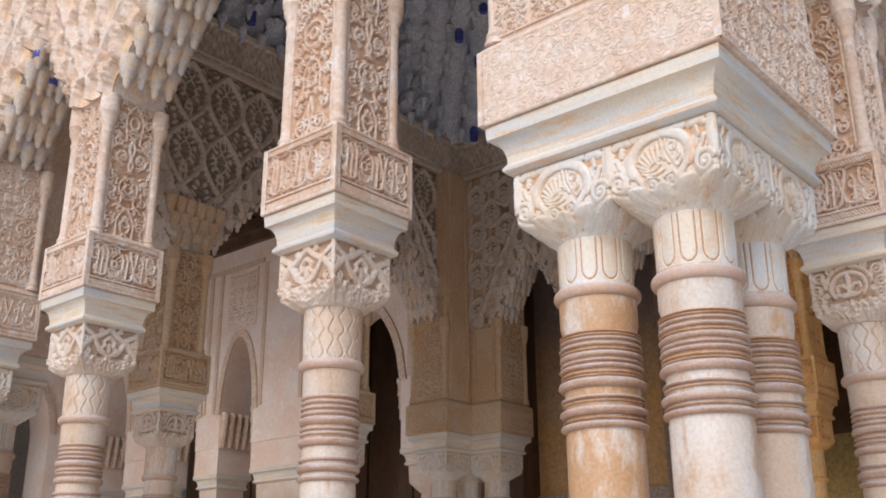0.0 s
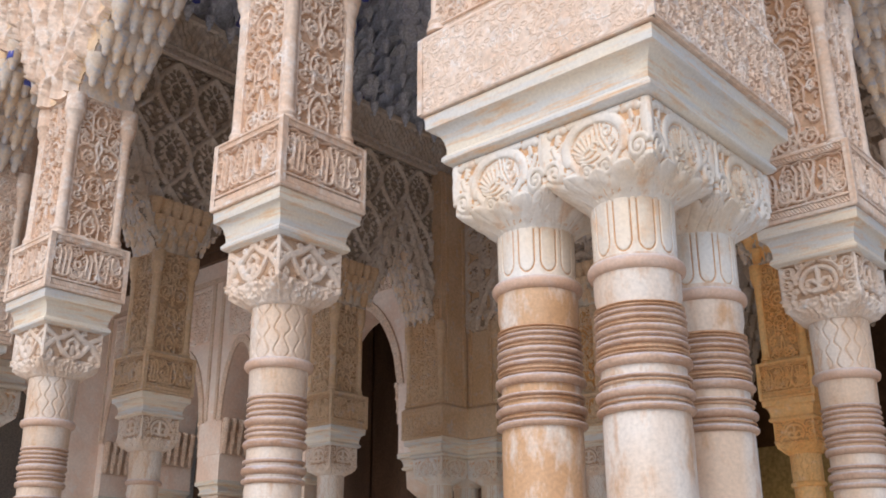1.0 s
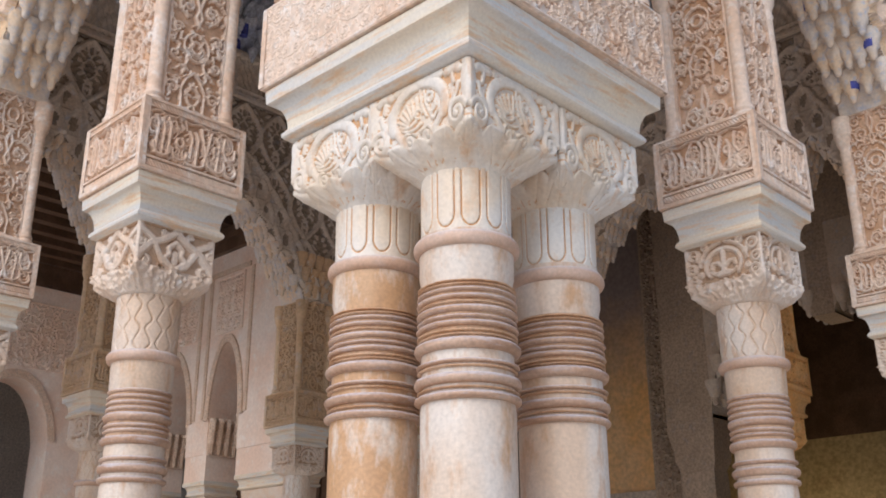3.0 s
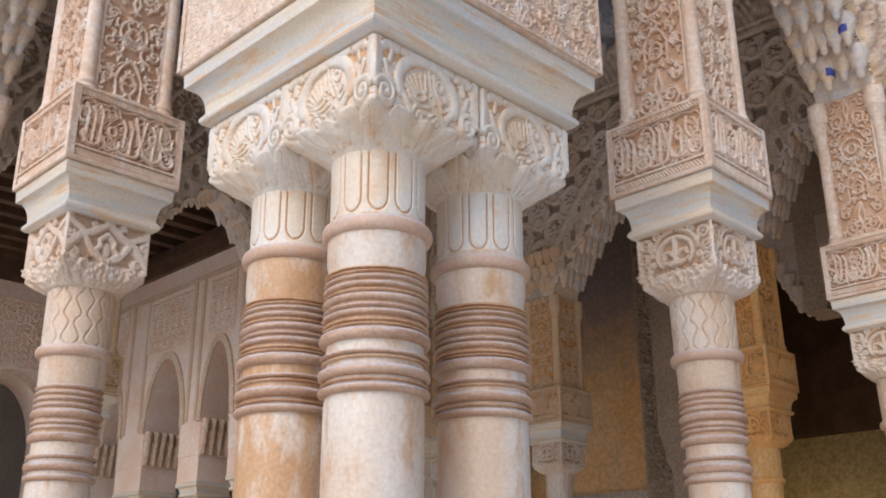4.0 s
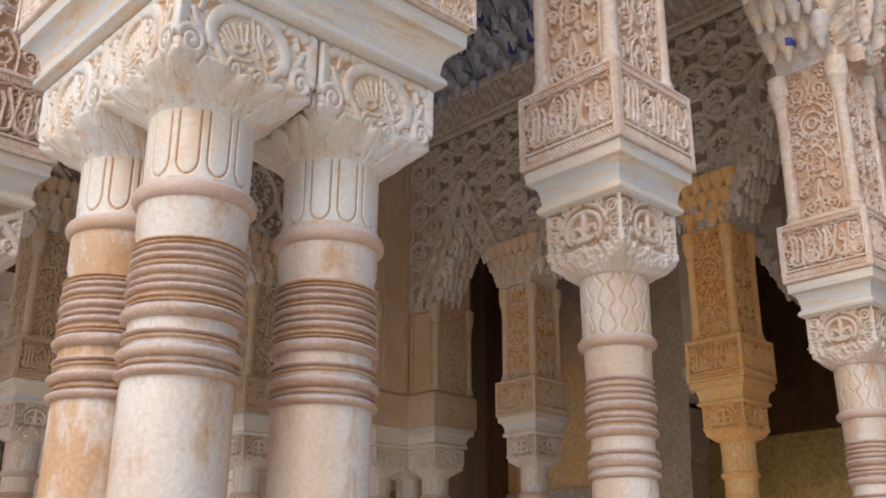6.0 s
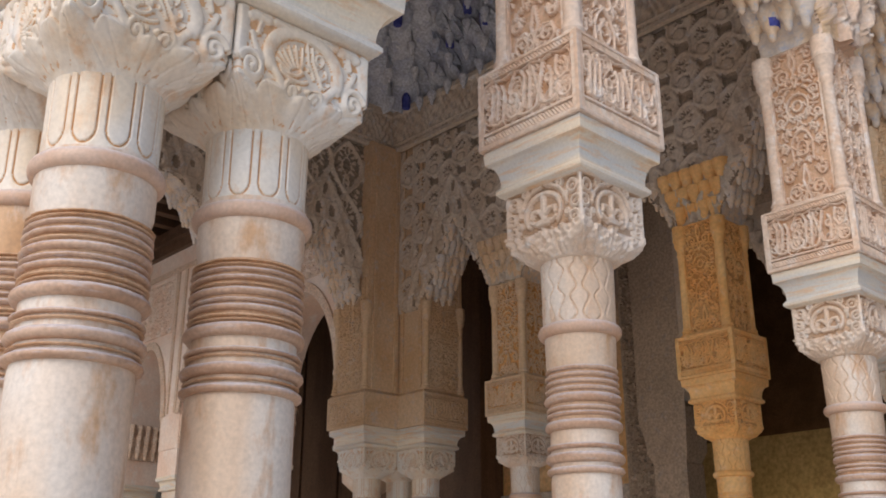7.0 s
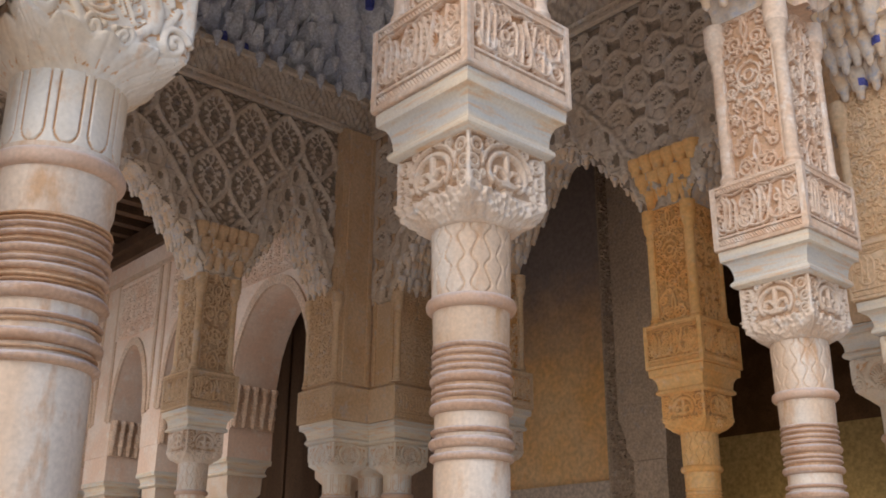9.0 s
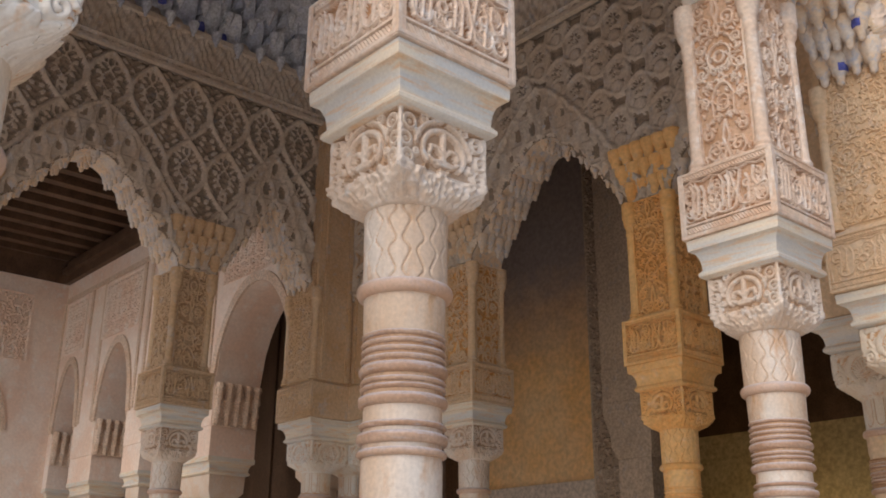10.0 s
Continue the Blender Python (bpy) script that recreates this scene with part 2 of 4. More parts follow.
def inscription(w, h, seed=1):
    """Tall strokes, bowls and loops of carved writing over tendrils, between twisted borders."""
    rng = random.Random(seed)

    def f(U, V):
        x, y0, y1 = U + w / 2, 0.235 * h, 0.80 * h
        lines, s = [], 0.0044
        for k, a in enumerate((0.13, 0.19, 0.25, 0.46, 0.52, 0.73)):
            t = y1 - rng.uniform(0, 0.10) * h
            lines.append(([(a * w, y0 + rng.uniform(0.02, 0.12) * h), (a * w + 0.006, t - 0.02), (a * w - 0.004, t)], s))
        lines.append(([(0.56 * w, y1), (0.60 * w, 0.55 * h), (0.645 * w, y0 + 0.06 * h)], s))
        lines.append(([(0.66 * w, y1 - 0.02 * h), (0.64 * w, 0.6 * h), (0.60 * w, y0 + 0.08 * h)], s))
        lines.append(([(0.80 * w, 0.78 * h), (0.785 * w, 0.6 * h), (0.83 * w, 0.48 * h), (0.90 * w, 0.52 * h), (0.91 * w, 0.66 * h)], s))
        for cx, cy, rx, ry, a0, a1 in ((0.19, 0.38, 0.08, 0.13, 170, 370), (0.36, 0.36, 0.07, 0.10, 160, 380), (0.36, 0.50, 0.035, 0.06, 0, 330), (0.50, 0.30, 0.10, 0.06, 180, 350), (0.72, 0.38, 0.09, 0.12, 170, 380), (0.72, 0.56, 0.03, 0.05, 0, 320), (0.87, 0.34, 0.06, 0.09, 150, 400), (0.09, 0.62, 0.03, 0.10, 60, 300)):
            lines.append((arc(cx * w, cy * h, rx * w, ry * h, a0, a1), s))
        thin = []
        for i in range(30):
            cx, cy = rng.uniform(0.08, 0.92) * w, rng.uniform(0.26, 0.78) * h
            thin.append((spiral(cx, cy, 0.017, rng.uniform(0, 360), rng.choice((-1.2, 1.2))), 0.0026))
            thin.append((arc(cx, cy, 0.022, 0.03, rng.uniform(0, 360), rng.uniform(380, 560)), 0.0022))
        lobes = [(0.05 * w + 0.9 * w * i / 9, (0.86 if i % 2 else 0.82) * h) for i in range(10)]
        H = 0.78 * rise(field(x, V, thin), 0.0035)
        H = np.maximum(H, rise(field(x, V, lines), 0.004))
        H = np.maximum(H, 0.9 * rise(field(x, V, [(lobes, 0.003), ([(0.045 * w, 0.2 * h), (0.03 * w, 0.5 * h), (0.05 * w, 0.82 * h)], 0.003), ([(0.955 * w, 0.2 * h), (0.97 * w, 0.5 * h), (0.95 * w, 0.82 * h)], 0.003)]), 0.004))
        rope = 0.68 + 0.16 * np.sin((x + 0.7 * V) * 2 * math.pi / 0.0105)
        H = np.where((V < 0.155 * h) & (V > 0.06 * h), rope, H)
        H = np.where((V > 0.90 * h) & (V < 0.965 * h), rope, H)
        edge = (V < 0.05 * h) | ((V > 0.165 * h) & (V < 0.195 * h)) | (V > 0.972 * h) | ((V > 0.87 * h) & (V < 0.89 * h)) | (x < 0.022 * w) | (x > 0.978 * w)
        return np.where(edge, 1.0, H)
    return f


def arabesque(w, h, seed=2, cell=0.085, frame=0.05):
    """Mirrored scrolls, leaves and small medallions, growing upwards with no two bays quite alike."""
    rng = random.Random(seed)
    tile = w if w < 0.22 else w / round(w / (0.12 if h < 0.7 else 0.18))

    def f(U, V):
        x = np.abs((U + tile / 2 + (0 if round(w / tile) % 2 else tile / 2)) % tile - tile / 2)
        return np.where((np.abs(U) > w / 2 - frame * w) | (V < 0.006) | (V > h - 0.006), 0.9, scroll(x, V, tile))

    def scroll(x, V, w):
        n = max(1, round(h / max(cell, 0.7 * w)))
        c = h / n
        big = min(1.0, max(0.6, c / 0.11))
        stroke = 0.0036 * big
        H = np.zeros(x.shape)
        for i in range(n):
            lines, b, kind = [], i * c, (i + seed) % 3
            if kind == 0:
                lines += [(arc(0, b + 0.5 * c, 0.21 * w, 0.30 * c, -90, 90, 14), stroke), (arc(0, b + 0.5 * c, 0.09 * w, 0.13 * c, -90, 90, 8), stroke), (spiral(0.34 * w, b + 0.22 * c, 0.10 * w, 200, 1.3), stroke), (spiral(0.34 * w, b + 0.80 * c, 0.10 * w, 160, -1.3), stroke)]
            elif kind == 1:
                lines += [(spiral(0.20 * w, b + 0.36 * c, 0.16 * w, 250, 1.5), stroke * 1.1), ([(0, b), (0.05 * w, b + 0.18 * c), (0, b + 0.36 * c), (0.06 * w, b + 0.62 * c), (0, b + c)], stroke * 1.2), (spiral(0.30 * w, b + 0.78 * c, 0.12 * w, 90, -1.3), stroke)]
            else:
                lines += [([(0.18 * w, b + 0.08 * c), (0.20 * w, b + 0.55 * c), (0.12 * w, b + 0.78 * c), (0, b + 0.95 * c)], stroke), (arc(0, b + 0.42 * c, 0.10 * w, 0.18 * c, -90, 90, 8), stroke), ([(0.04 * w, b + 0.10 * c), (0.14 * w, b + 0.14 * c)], stroke * 1.3), (spiral(0.34 * w, b + 0.50 * c, 0.11 * w, 20, 1.4), stroke)]
            for _ in range(30):
                px, py, g = rng.uniform(0.02, 0.45) * w, b + rng.uniform(0, 1) * c, rng.uniform(0, 2 * math.pi)
                length, bend = rng.uniform(0.012, 0.024) * big, rng.uniform(-0.9, 0.9)
                lines.append(([(px, py), (px + 0.5 * length * math.cos(g), py + 0.5 * length * math.sin(g)), (px + length * math.cos(g + bend), py + length * math.sin(g + bend))], rng.uniform(0.0022, 0.0042) * big))
            near = (V > b - 0.04) & (V < b + c + 0.04)
            part = np.zeros(x.shape)
            part[near] = rise(field(x[near], V[near], lines), 0.0036)
            H = np.maximum(H, part)
        return H
    return f


def relief(name, w, h, step, f, depth, cut=0.35, mask=None):
    """A carved slab in the x-z plane, its face towards -y; the second material lies in the hollows."""
    nx, nz = max(2, round(w / step)), max(2, round(h / step))
    U, V = np.meshgrid(np.linspace(-w / 2, w / 2, nx + 1), np.linspace(0, h, nz + 1))
    H = f(U, V)
    n = (nx + 1) * (nz + 1)
    co = np.stack([U.ravel(), -depth * H.ravel(), V.ravel()], 1)
    j, i = np.meshgrid(np.arange(nz), np.arange(nx), indexing="ij")
    a = (j * (nx + 1) + i).ravel()
    quads = np.stack([a, a + 1, a + nx + 2, a + nx + 1], 1)
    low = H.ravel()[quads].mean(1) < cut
    if mask is not None:
        cu, cv = co[quads].mean(1)[:, 0], co[quads].mean(1)[:, 2]
        keep = mask(cu, cv)
        quads, low = quads[keep], low[keep]
    me = bpy.data.meshes.new(name)
    rim = list(range(nx + 1)) + [k * (nx + 1) + nx for k in range(1, nz + 1)] + [nz * (nx + 1) + k for k in range(nx - 1, -1, -1)] + [k * (nx + 1) for k in range(nz - 1, 0, -1)]
    faces = quads.tolist()
    if mask is None:
        back = co[rim].copy()
        back[:, 1] = 0.006
        co = np.concatenate([co, back])
        m = len(rim)
        faces += [[rim[k], n + k, n + (k + 1) % m, rim[(k + 1) % m]] for k in range(m)]
    else:
        e = np.sort(np.concatenate([quads[:, [0, 1]], quads[:, [1, 2]], quads[:, [2, 3]], quads[:, [3, 0]]]), axis=1)
        pairs, count = np.unique(e, axis=0, return_counts=True)
        rims = pairs[count == 1]
        back = co.copy()
        back[:, 1] = 0.004
        co = np.concatenate([co, back])
        faces += [[int(a), int(b), int(b + n), int(a + n)] for a, b in rims]
    me.from_pydata(co.tolist(), [], faces)
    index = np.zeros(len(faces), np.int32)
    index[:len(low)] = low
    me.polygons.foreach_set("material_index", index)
    me.update()
    return me


MESH = {}


def shared(key, make):
    if key not in MESH:
        MESH[key] = make()
    return MESH[key]


# ---- columns ----
Z_CAP0, Z_CAP1, Z_COR, Z_BLK, Z_TOP = 2.45, 2.634, 2.762, 2.985, 3.60


def net(a, z):
    """Mirrored waved lines that draw a row of bottle shapes on a necking."""
    k = a / (2 * math.pi) * 9
    v = (z - 2.30) / 0.066
    d = abs((k % 1) - 0.5) - (0.25 + 0.125 * math.sin(2 * math.pi * v) + 0.02 * math.sin(4 * math.pi * v))
    return -0.006 * max(0.0, 1 - abs(d) / 0.05)


def flutes(a, z):
    """Long loops cut into the drum, round at the foot."""
    k = ((a / (2 * math.pi) * 11) % 1 - 0.5) / 0.36
    y = max(0.0, (2.378 - z) / 0.026)
    d = abs(math.hypot(k, y) - 1)
    return -0.0042 * max(0.0, 1 - d / 0.13)


def swell(X, V, lines):
    """The tallest of several rounded strokes; lines: (points, half-width, height)."""
    top = np.zeros(X.shape)
    for pts, w, h in lines:
        p = np.asarray(pts, float)
        best = np.full(X.shape, 9.0)
        for (ax, ay), (bx, by) in zip(p[:-1], p[1:]):
            dx, dy = bx - ax, by - ay
            q = np.clip(((X - ax) * dx + (V - ay) * dy) / (dx * dx + dy * dy + 1e-12), 0, 1)
            best = np.minimum(best, np.hypot(X - ax - q * dx, V - ay - q * dy))
        top = np.maximum(top, h * np.clip(1 - (best / w) ** 2, 0, 1) ** 0.5)
    return top


def leaf(X, V, base, tip, wide, h):
    """A broad leaf that lifts towards its rounded tip and ends there in a step."""
    dx, dy = tip[0] - base[0], tip[1] - base[1]
    n = math.hypot(dx, dy)
    q = ((X - base[0]) * dx + (V - base[1]) * dy) / (n * n)
    d = np.abs((X - base[0]) * dy - (V - base[1]) * dx) / n
    edge = wide * np.sqrt(np.clip(4 * np.clip(q, 0, 1) ** 0.8 * (1 - np.clip(q, 0, 1)) ** 0.55, 0, 1.4)) + 1e-6
    body = np.clip(1 - (d / edge) ** 2, 0, 1)
    rib = 0.0022 * np.clip(1 - d / 0.022, 0, 1)
    return np.where((q > 0) & (q < 1) & (body > 0), -0.0050 + (0.0050 + h) * (0.12 + 0.88 * q ** 1.3) * body ** 0.75 - rib, -0.0050)


def shell_face(x, t, e):
    """An inscribed almond in a broad band, on twin scrolls, between large corner volutes; e is half the face's width."""
    H = np.full(x.shape, -0.0068)
    rows = [(arc(0, 0.70, 0.40, 0.25, -20, 82, 14) + [(0, 0.985)], 0.070, 0.0085), ([(0, 0.985)] + arc(0, 0.70, 0.40, 0.25, 98, 200, 14), 0.070, 0.0085)]
    for s in (-1, 1):
        rows += [(spiral(s * 0.13, 0.45, 0.098, 90 + 60 * s, -1.6 * s, 26, 0.10), 0.026, 0.0095), ([(s * 0.22, 0.47), (s * 0.30, 0.55), (s * 0.37, 0.62)], 0.045, 0.008)]
        rows += [(spiral(s * 0.565, 0.535, 0.128, 90 - 70 * s, 1.7 * s, 30, 0.10), 0.032, 0.0105), ([(s * 0.46, 0.62), (s * 0.55, 0.72), (s * 0.58, 0.80)], 0.035, 0.007)]
        rows += [([(s * (e - 0.01), 0.97), (s * (e - 0.035), 0.82), (s * (e - 0.01), 0.64)], 0.085, 0.0095)]
        rows += [([(s * 0.22, 0.975), (s * 0.34, 0.965)], 0.038, 0.008), ([(s * 0.42, 0.955), (s * 0.54, 0.965), (s * 0.60, 0.94)], 0.045, 0.009), ([(s * 0.50, 0.90), (s * 0.52, 0.83)], 0.03, 0.0075)]
    H = H + swell(x, t, rows)
    # the script inside the almond
    core = np.clip((1 - (x / 0.335) ** 2 - ((t - 0.71) / 0.205) ** 2) * 9, 0, 1)
    fine = []
    for k in range(6):
        a = radians(172 - 16 * k)
        fine.append(([(0.15 * math.cos(a) - 0.02, 0.60 + 0.08 * math.sin(a)), (0.29 * math.cos(a) - 0.02, 0.655 + 0.19 * math.sin(a))], 0.014))
    fine += [([(0.02, 0.90), (0.05, 0.74), (0.12, 0.63)], 0.014), ([(0.08, 0.88), (0.10, 0.76), (0.19, 0.62)], 0.014), (arc(0.17, 0.80, 0.045, 0.045, -60, 250, 10), 0.013), (arc(0.20, 0.70, 0.06, 0.045, 150, 400, 10), 0.013), (arc(0.24, 0.62, 0.05, 0.04, 120, 380, 10), 0.013)]
    fine += [(arc(-0.15, 0.64, 0.12, 0.05, 190, 350, 10), 0.014), (arc(-0.10, 0.595, 0.15, 0.045, 190, 340, 10), 0.014), (arc(0.0, 0.68, 0.05, 0.04, 0, 270, 8), 0.012)]
    script = -0.0062 + 0.0048 * rise(field(x, t, fine), 0.014)
    H = np.where(core > 0, np.maximum(H * (1 - core) + script * core, script), H)
    # leaves turn over the rounded foot
    L = np.full(x.shape, -0.0060)
    for s in (-1, 1):
        for base, tip, wide, h in (((0.36, 0.0), (0.60, 0.33), 0.15, 0.0045), ((0.20, 0.06), (0.40, 0.47), 0.17, 0.0090), ((0.40, 0.26), (0.66, 0.40), 0.07, 0.0075), ((e, 0.02), (e, 0.24), 0.20, 0.0040), ((e, 0.14), (e, 0.58), 0.12, 0.0085)):
            L = np.maximum(L, leaf(x, t, (s * base[0], base[1]), (s * tip[0], tip[1]), wide, h))
    L = np.maximum(L, leaf(x, t, (0, 0.05), (0, 0.44), 0.13, 0.0080))
    L = L + 0.0016 * np.sin(19 * x + 7 * t) * np.sin(23 * t - 5 * x) * (L > -0.004)
    foot = np.clip((0.50 - t) / 0.07, 0, 1)
    return np.maximum(H, L - 0.03 * (1 - foot)) * (1 - foot) + np.maximum(L, H * 0.6 - 0.001) * foot


def ogee_face(x, t, e):
    """Broad flat ribs that cross in a pointed arch over a cusped leaf."""
    ribs = []
    for s in (-1, 1):
        ribs += [([(s * e, 0.40), (s * 0.60, 0.52), (s * 0.44, 0.70), (s * 0.20, 0.82), (0, 0.97)], 0.050), ([(s * e, 0.99), (s * 0.62, 0.90), (s * 0.40, 0.78), (s * 0.30, 0.60), (s * 0.20, 0.46), (0, 0.38)], 0.044), ([(0, 0.80), (s * 0.12, 0.70), (s * 0.10, 0.60), (s * 0.19, 0.52), (s * 0.10, 0.44)], 0.034), ([(s * (e - 0.02), 1.0), (s * (e - 0.02), 0.38)], 0.032)]
        ribs += [(spiral(s * 0.60, 0.70, 0.08, 20, 1.2 * s, 14), 0.022), (spiral(s * 0.50, 0.42, 0.07, 90, 1.2 * s, 14), 0.022), (spiral(s * 0.22, 0.92, 0.06, 0, 1.2 * s, 12), 0.02)]
    leaf = [([(0, 0.50), (0, 0.62)], 0.05)]
    return -0.0115 + 0.0115 * np.maximum(rise(field(x, t, ribs), 0.028), 0.75 * rise(field(x, t, leaf), 0.03))


def medallion_face(x, t, e):
    """A round medallion with a three-petalled flower among pierced rosettes."""
    ribs = [(arc(0, 0.62, 0.31, 0.26, -35, 215, 26), 0.032), ([(0, 0.50), (0, 0.64), (0, 0.82)], 0.040), ([(-0.10, 0.46), (0.10, 0.46)], 0.03)]
    for s in (-1, 1):
        ribs += [([(0, 0.56), (s * 0.10, 0.66), (s * 0.19, 0.66), (s * 0.21, 0.58)], 0.028), ([(s * 0.05, 0.50), (s * 0.16, 0.48), (s * 0.22, 0.52)], 0.026), ([(s * e, 1.0), (s * (e - 0.01), 0.36)], 0.034), (arc(0, 0.62, 0.42, 0.37, 90 - 85 * s if s > 0 else 95, 80 if s > 0 else 175, 12), 0.022)]
        for cx, cy, r in ((0.52, 0.86, 0.085), (0.57, 0.64, 0.075), (0.54, 0.44, 0.075), (0.30, 0.95, 0.05), (0.40, 0.76, 0.035), (0.66, 0.76, 0.035), (0.42, 0.52, 0.035)):
            ribs += [(arc(s * cx, cy, r, r, 0, 360, 12), 0.018), ([(s * cx - 0.012, cy), (s * cx + 0.012, cy)], 0.016)]
    return -0.0115 + 0.0115 * rise(field(x, t, ribs), 0.024)


def capital_body(kind):
    """A cube of carving on a leafy, rounded foot."""
    plain = kind == "shell"
    half, r0 = (0.142, 0.090) if plain else (0.122, 0.086)
    z0, z1 = (2.458, 2.652) if plain else (Z_CAP0, Z_CAP1)
    side, rows, foot = (112, 140, 0.40) if plain else (96, 112, 0.32)
    e = half / (z1 - z0)
    seg = 4 * side
    k = np.arange(seg)
    u1 = (k % side + 0.5) / side * 2 - 1
    # finer towards the corners, where the outline shows
    ang = (k // side) * math.pi / 2 - math.pi / 4 + (np.arctan(u1) + math.pi / 4)
    T, A = np.meshgrid(np.linspace(0, 1, rows + 1), ang, indexing="ij")
    U = np.broadcast_to(u1, T.shape)
    sq = np.minimum(np.hypot(1, U), 1.385)
    g = np.clip(T / foot, 0, 1)
    bulge = np.sin(g * math.pi / 2) ** 0.95 if plain else np.sqrt(1 - (1 - g) ** 2)
    R = r0 + (half * (1 + (sq - 1) * bulge ** 1.4) - r0) * bulge
    X, V = U * e, T
    a = A
    wear = np.array([noise.noise(Vector((9 * math.cos(p), 9 * math.sin(p), 7 * q))) for p, q in zip(a.ravel(), T.ravel())]).reshape(T.shape)
    if plain:
        H = shell_face(X, np.where(V > 0.24, 0.38 + (V - 0.24) * 0.62 / 0.76, V * 0.38 / 0.24), e)
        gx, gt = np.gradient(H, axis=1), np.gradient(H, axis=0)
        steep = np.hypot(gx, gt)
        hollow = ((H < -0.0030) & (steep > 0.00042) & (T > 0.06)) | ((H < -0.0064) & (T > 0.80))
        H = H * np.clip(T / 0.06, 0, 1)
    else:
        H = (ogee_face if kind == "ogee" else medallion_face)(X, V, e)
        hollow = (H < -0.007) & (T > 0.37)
        edge = np.clip((T - 0.32) / 0.04, 0, 1)
        # curled, worn leaves under the carving, larger at the corners
        leaves = np.full(T.shape, -0.004)
        for c in (-1, 1):
            for base, tip, wide, h in (((e, 0.02), (e, 0.40), 0.26, 0.0025), ((0.34, 0.0), (0.34, 0.35), 0.22, 0.0005)):
                leaves = np.maximum(leaves, leaf(X, V, (c * base[0], base[1]), (c * tip[0], tip[1]), wide, h))
        leaves = np.maximum(leaves, leaf(X, V, (0, 0.0), (0, 0.39), 0.24, 0.0015))
        lump = np.array([noise.noise(Vector((15 * math.cos(p), 15 * math.sin(p), 16 * q))) for p, q in zip(a.ravel(), T.ravel())]).reshape(T.shape)
        leaves += 0.0090 * lump * np.clip(T / 0.1, 0, 1)
        leaves += 0.006 * wear * np.clip(T / 0.06, 0, 1)
        H = np.maximum(H * edge + leaves * (1 - edge), np.where((T < 0.41) & (leaves > -0.001), leaves, -1))
        H *= np.clip(T / 0.05, 0, 1)
    H = np.where(T > 0.978, -0.001, H + 0.0014 * wear)
    rr = R + H * (0.75 + 0.25 * sq)
    co = np.stack([(rr * np.cos(a)).ravel(), (rr * np.sin(a)).ravel(), (z0 + (z1 - z0) * T).ravel()], 1)
    faces = [(j * seg + i, j * seg + (i + 1) % seg, (j + 1) * seg + (i + 1) % seg, (j + 1) * seg + i) for j in range(rows) for i in range(seg)]
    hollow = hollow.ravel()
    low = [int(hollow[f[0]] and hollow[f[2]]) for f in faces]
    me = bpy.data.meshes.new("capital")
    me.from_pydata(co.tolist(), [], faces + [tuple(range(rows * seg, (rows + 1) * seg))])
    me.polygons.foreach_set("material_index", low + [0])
    me.shade_smooth()
    me.set_sharp_from_angle(angle=radians(60))
    return me


def stain(me, profile, seg, cut, depth):
    """The second material lies in the grooves of a turned, carved drum."""
    index = []
    for (_, za), (_, zb) in zip(profile[:-1], profile[1:]):
        index += [int(cut(2 * math.pi * (k + 0.5) / seg, (za + zb) / 2) < depth) for k in range(seg)]
    me.polygons.foreach_set("material_index", index + [0, 0])
    return me


def worn(z0):
    """Uneven wear round a ring."""
    return lambda a, z: 0.0020 * noise.noise(Vector((5 * math.cos(a), 5 * math.sin(a), 60 * z))) + 0.0012 * noise.noise(Vector((17 * math.cos(a), 17 * math.sin(a), 150 * z))) - 0.003 * max(0.0, noise.noise(Vector((2.5 * math.cos(a) + 9 * z0, 2.5 * math.sin(a), 60 * z))) - 0.35)


NECK_NET = [(0.087 + 0.002 * (i / 50), 2.292 + 0.165 * i / 50) for i in range(51)]
NECK_FLUTE = [(0.0915 + 0.002 * (i / 80), 2.34 + 0.16 * i / 80) for i in range(81)]


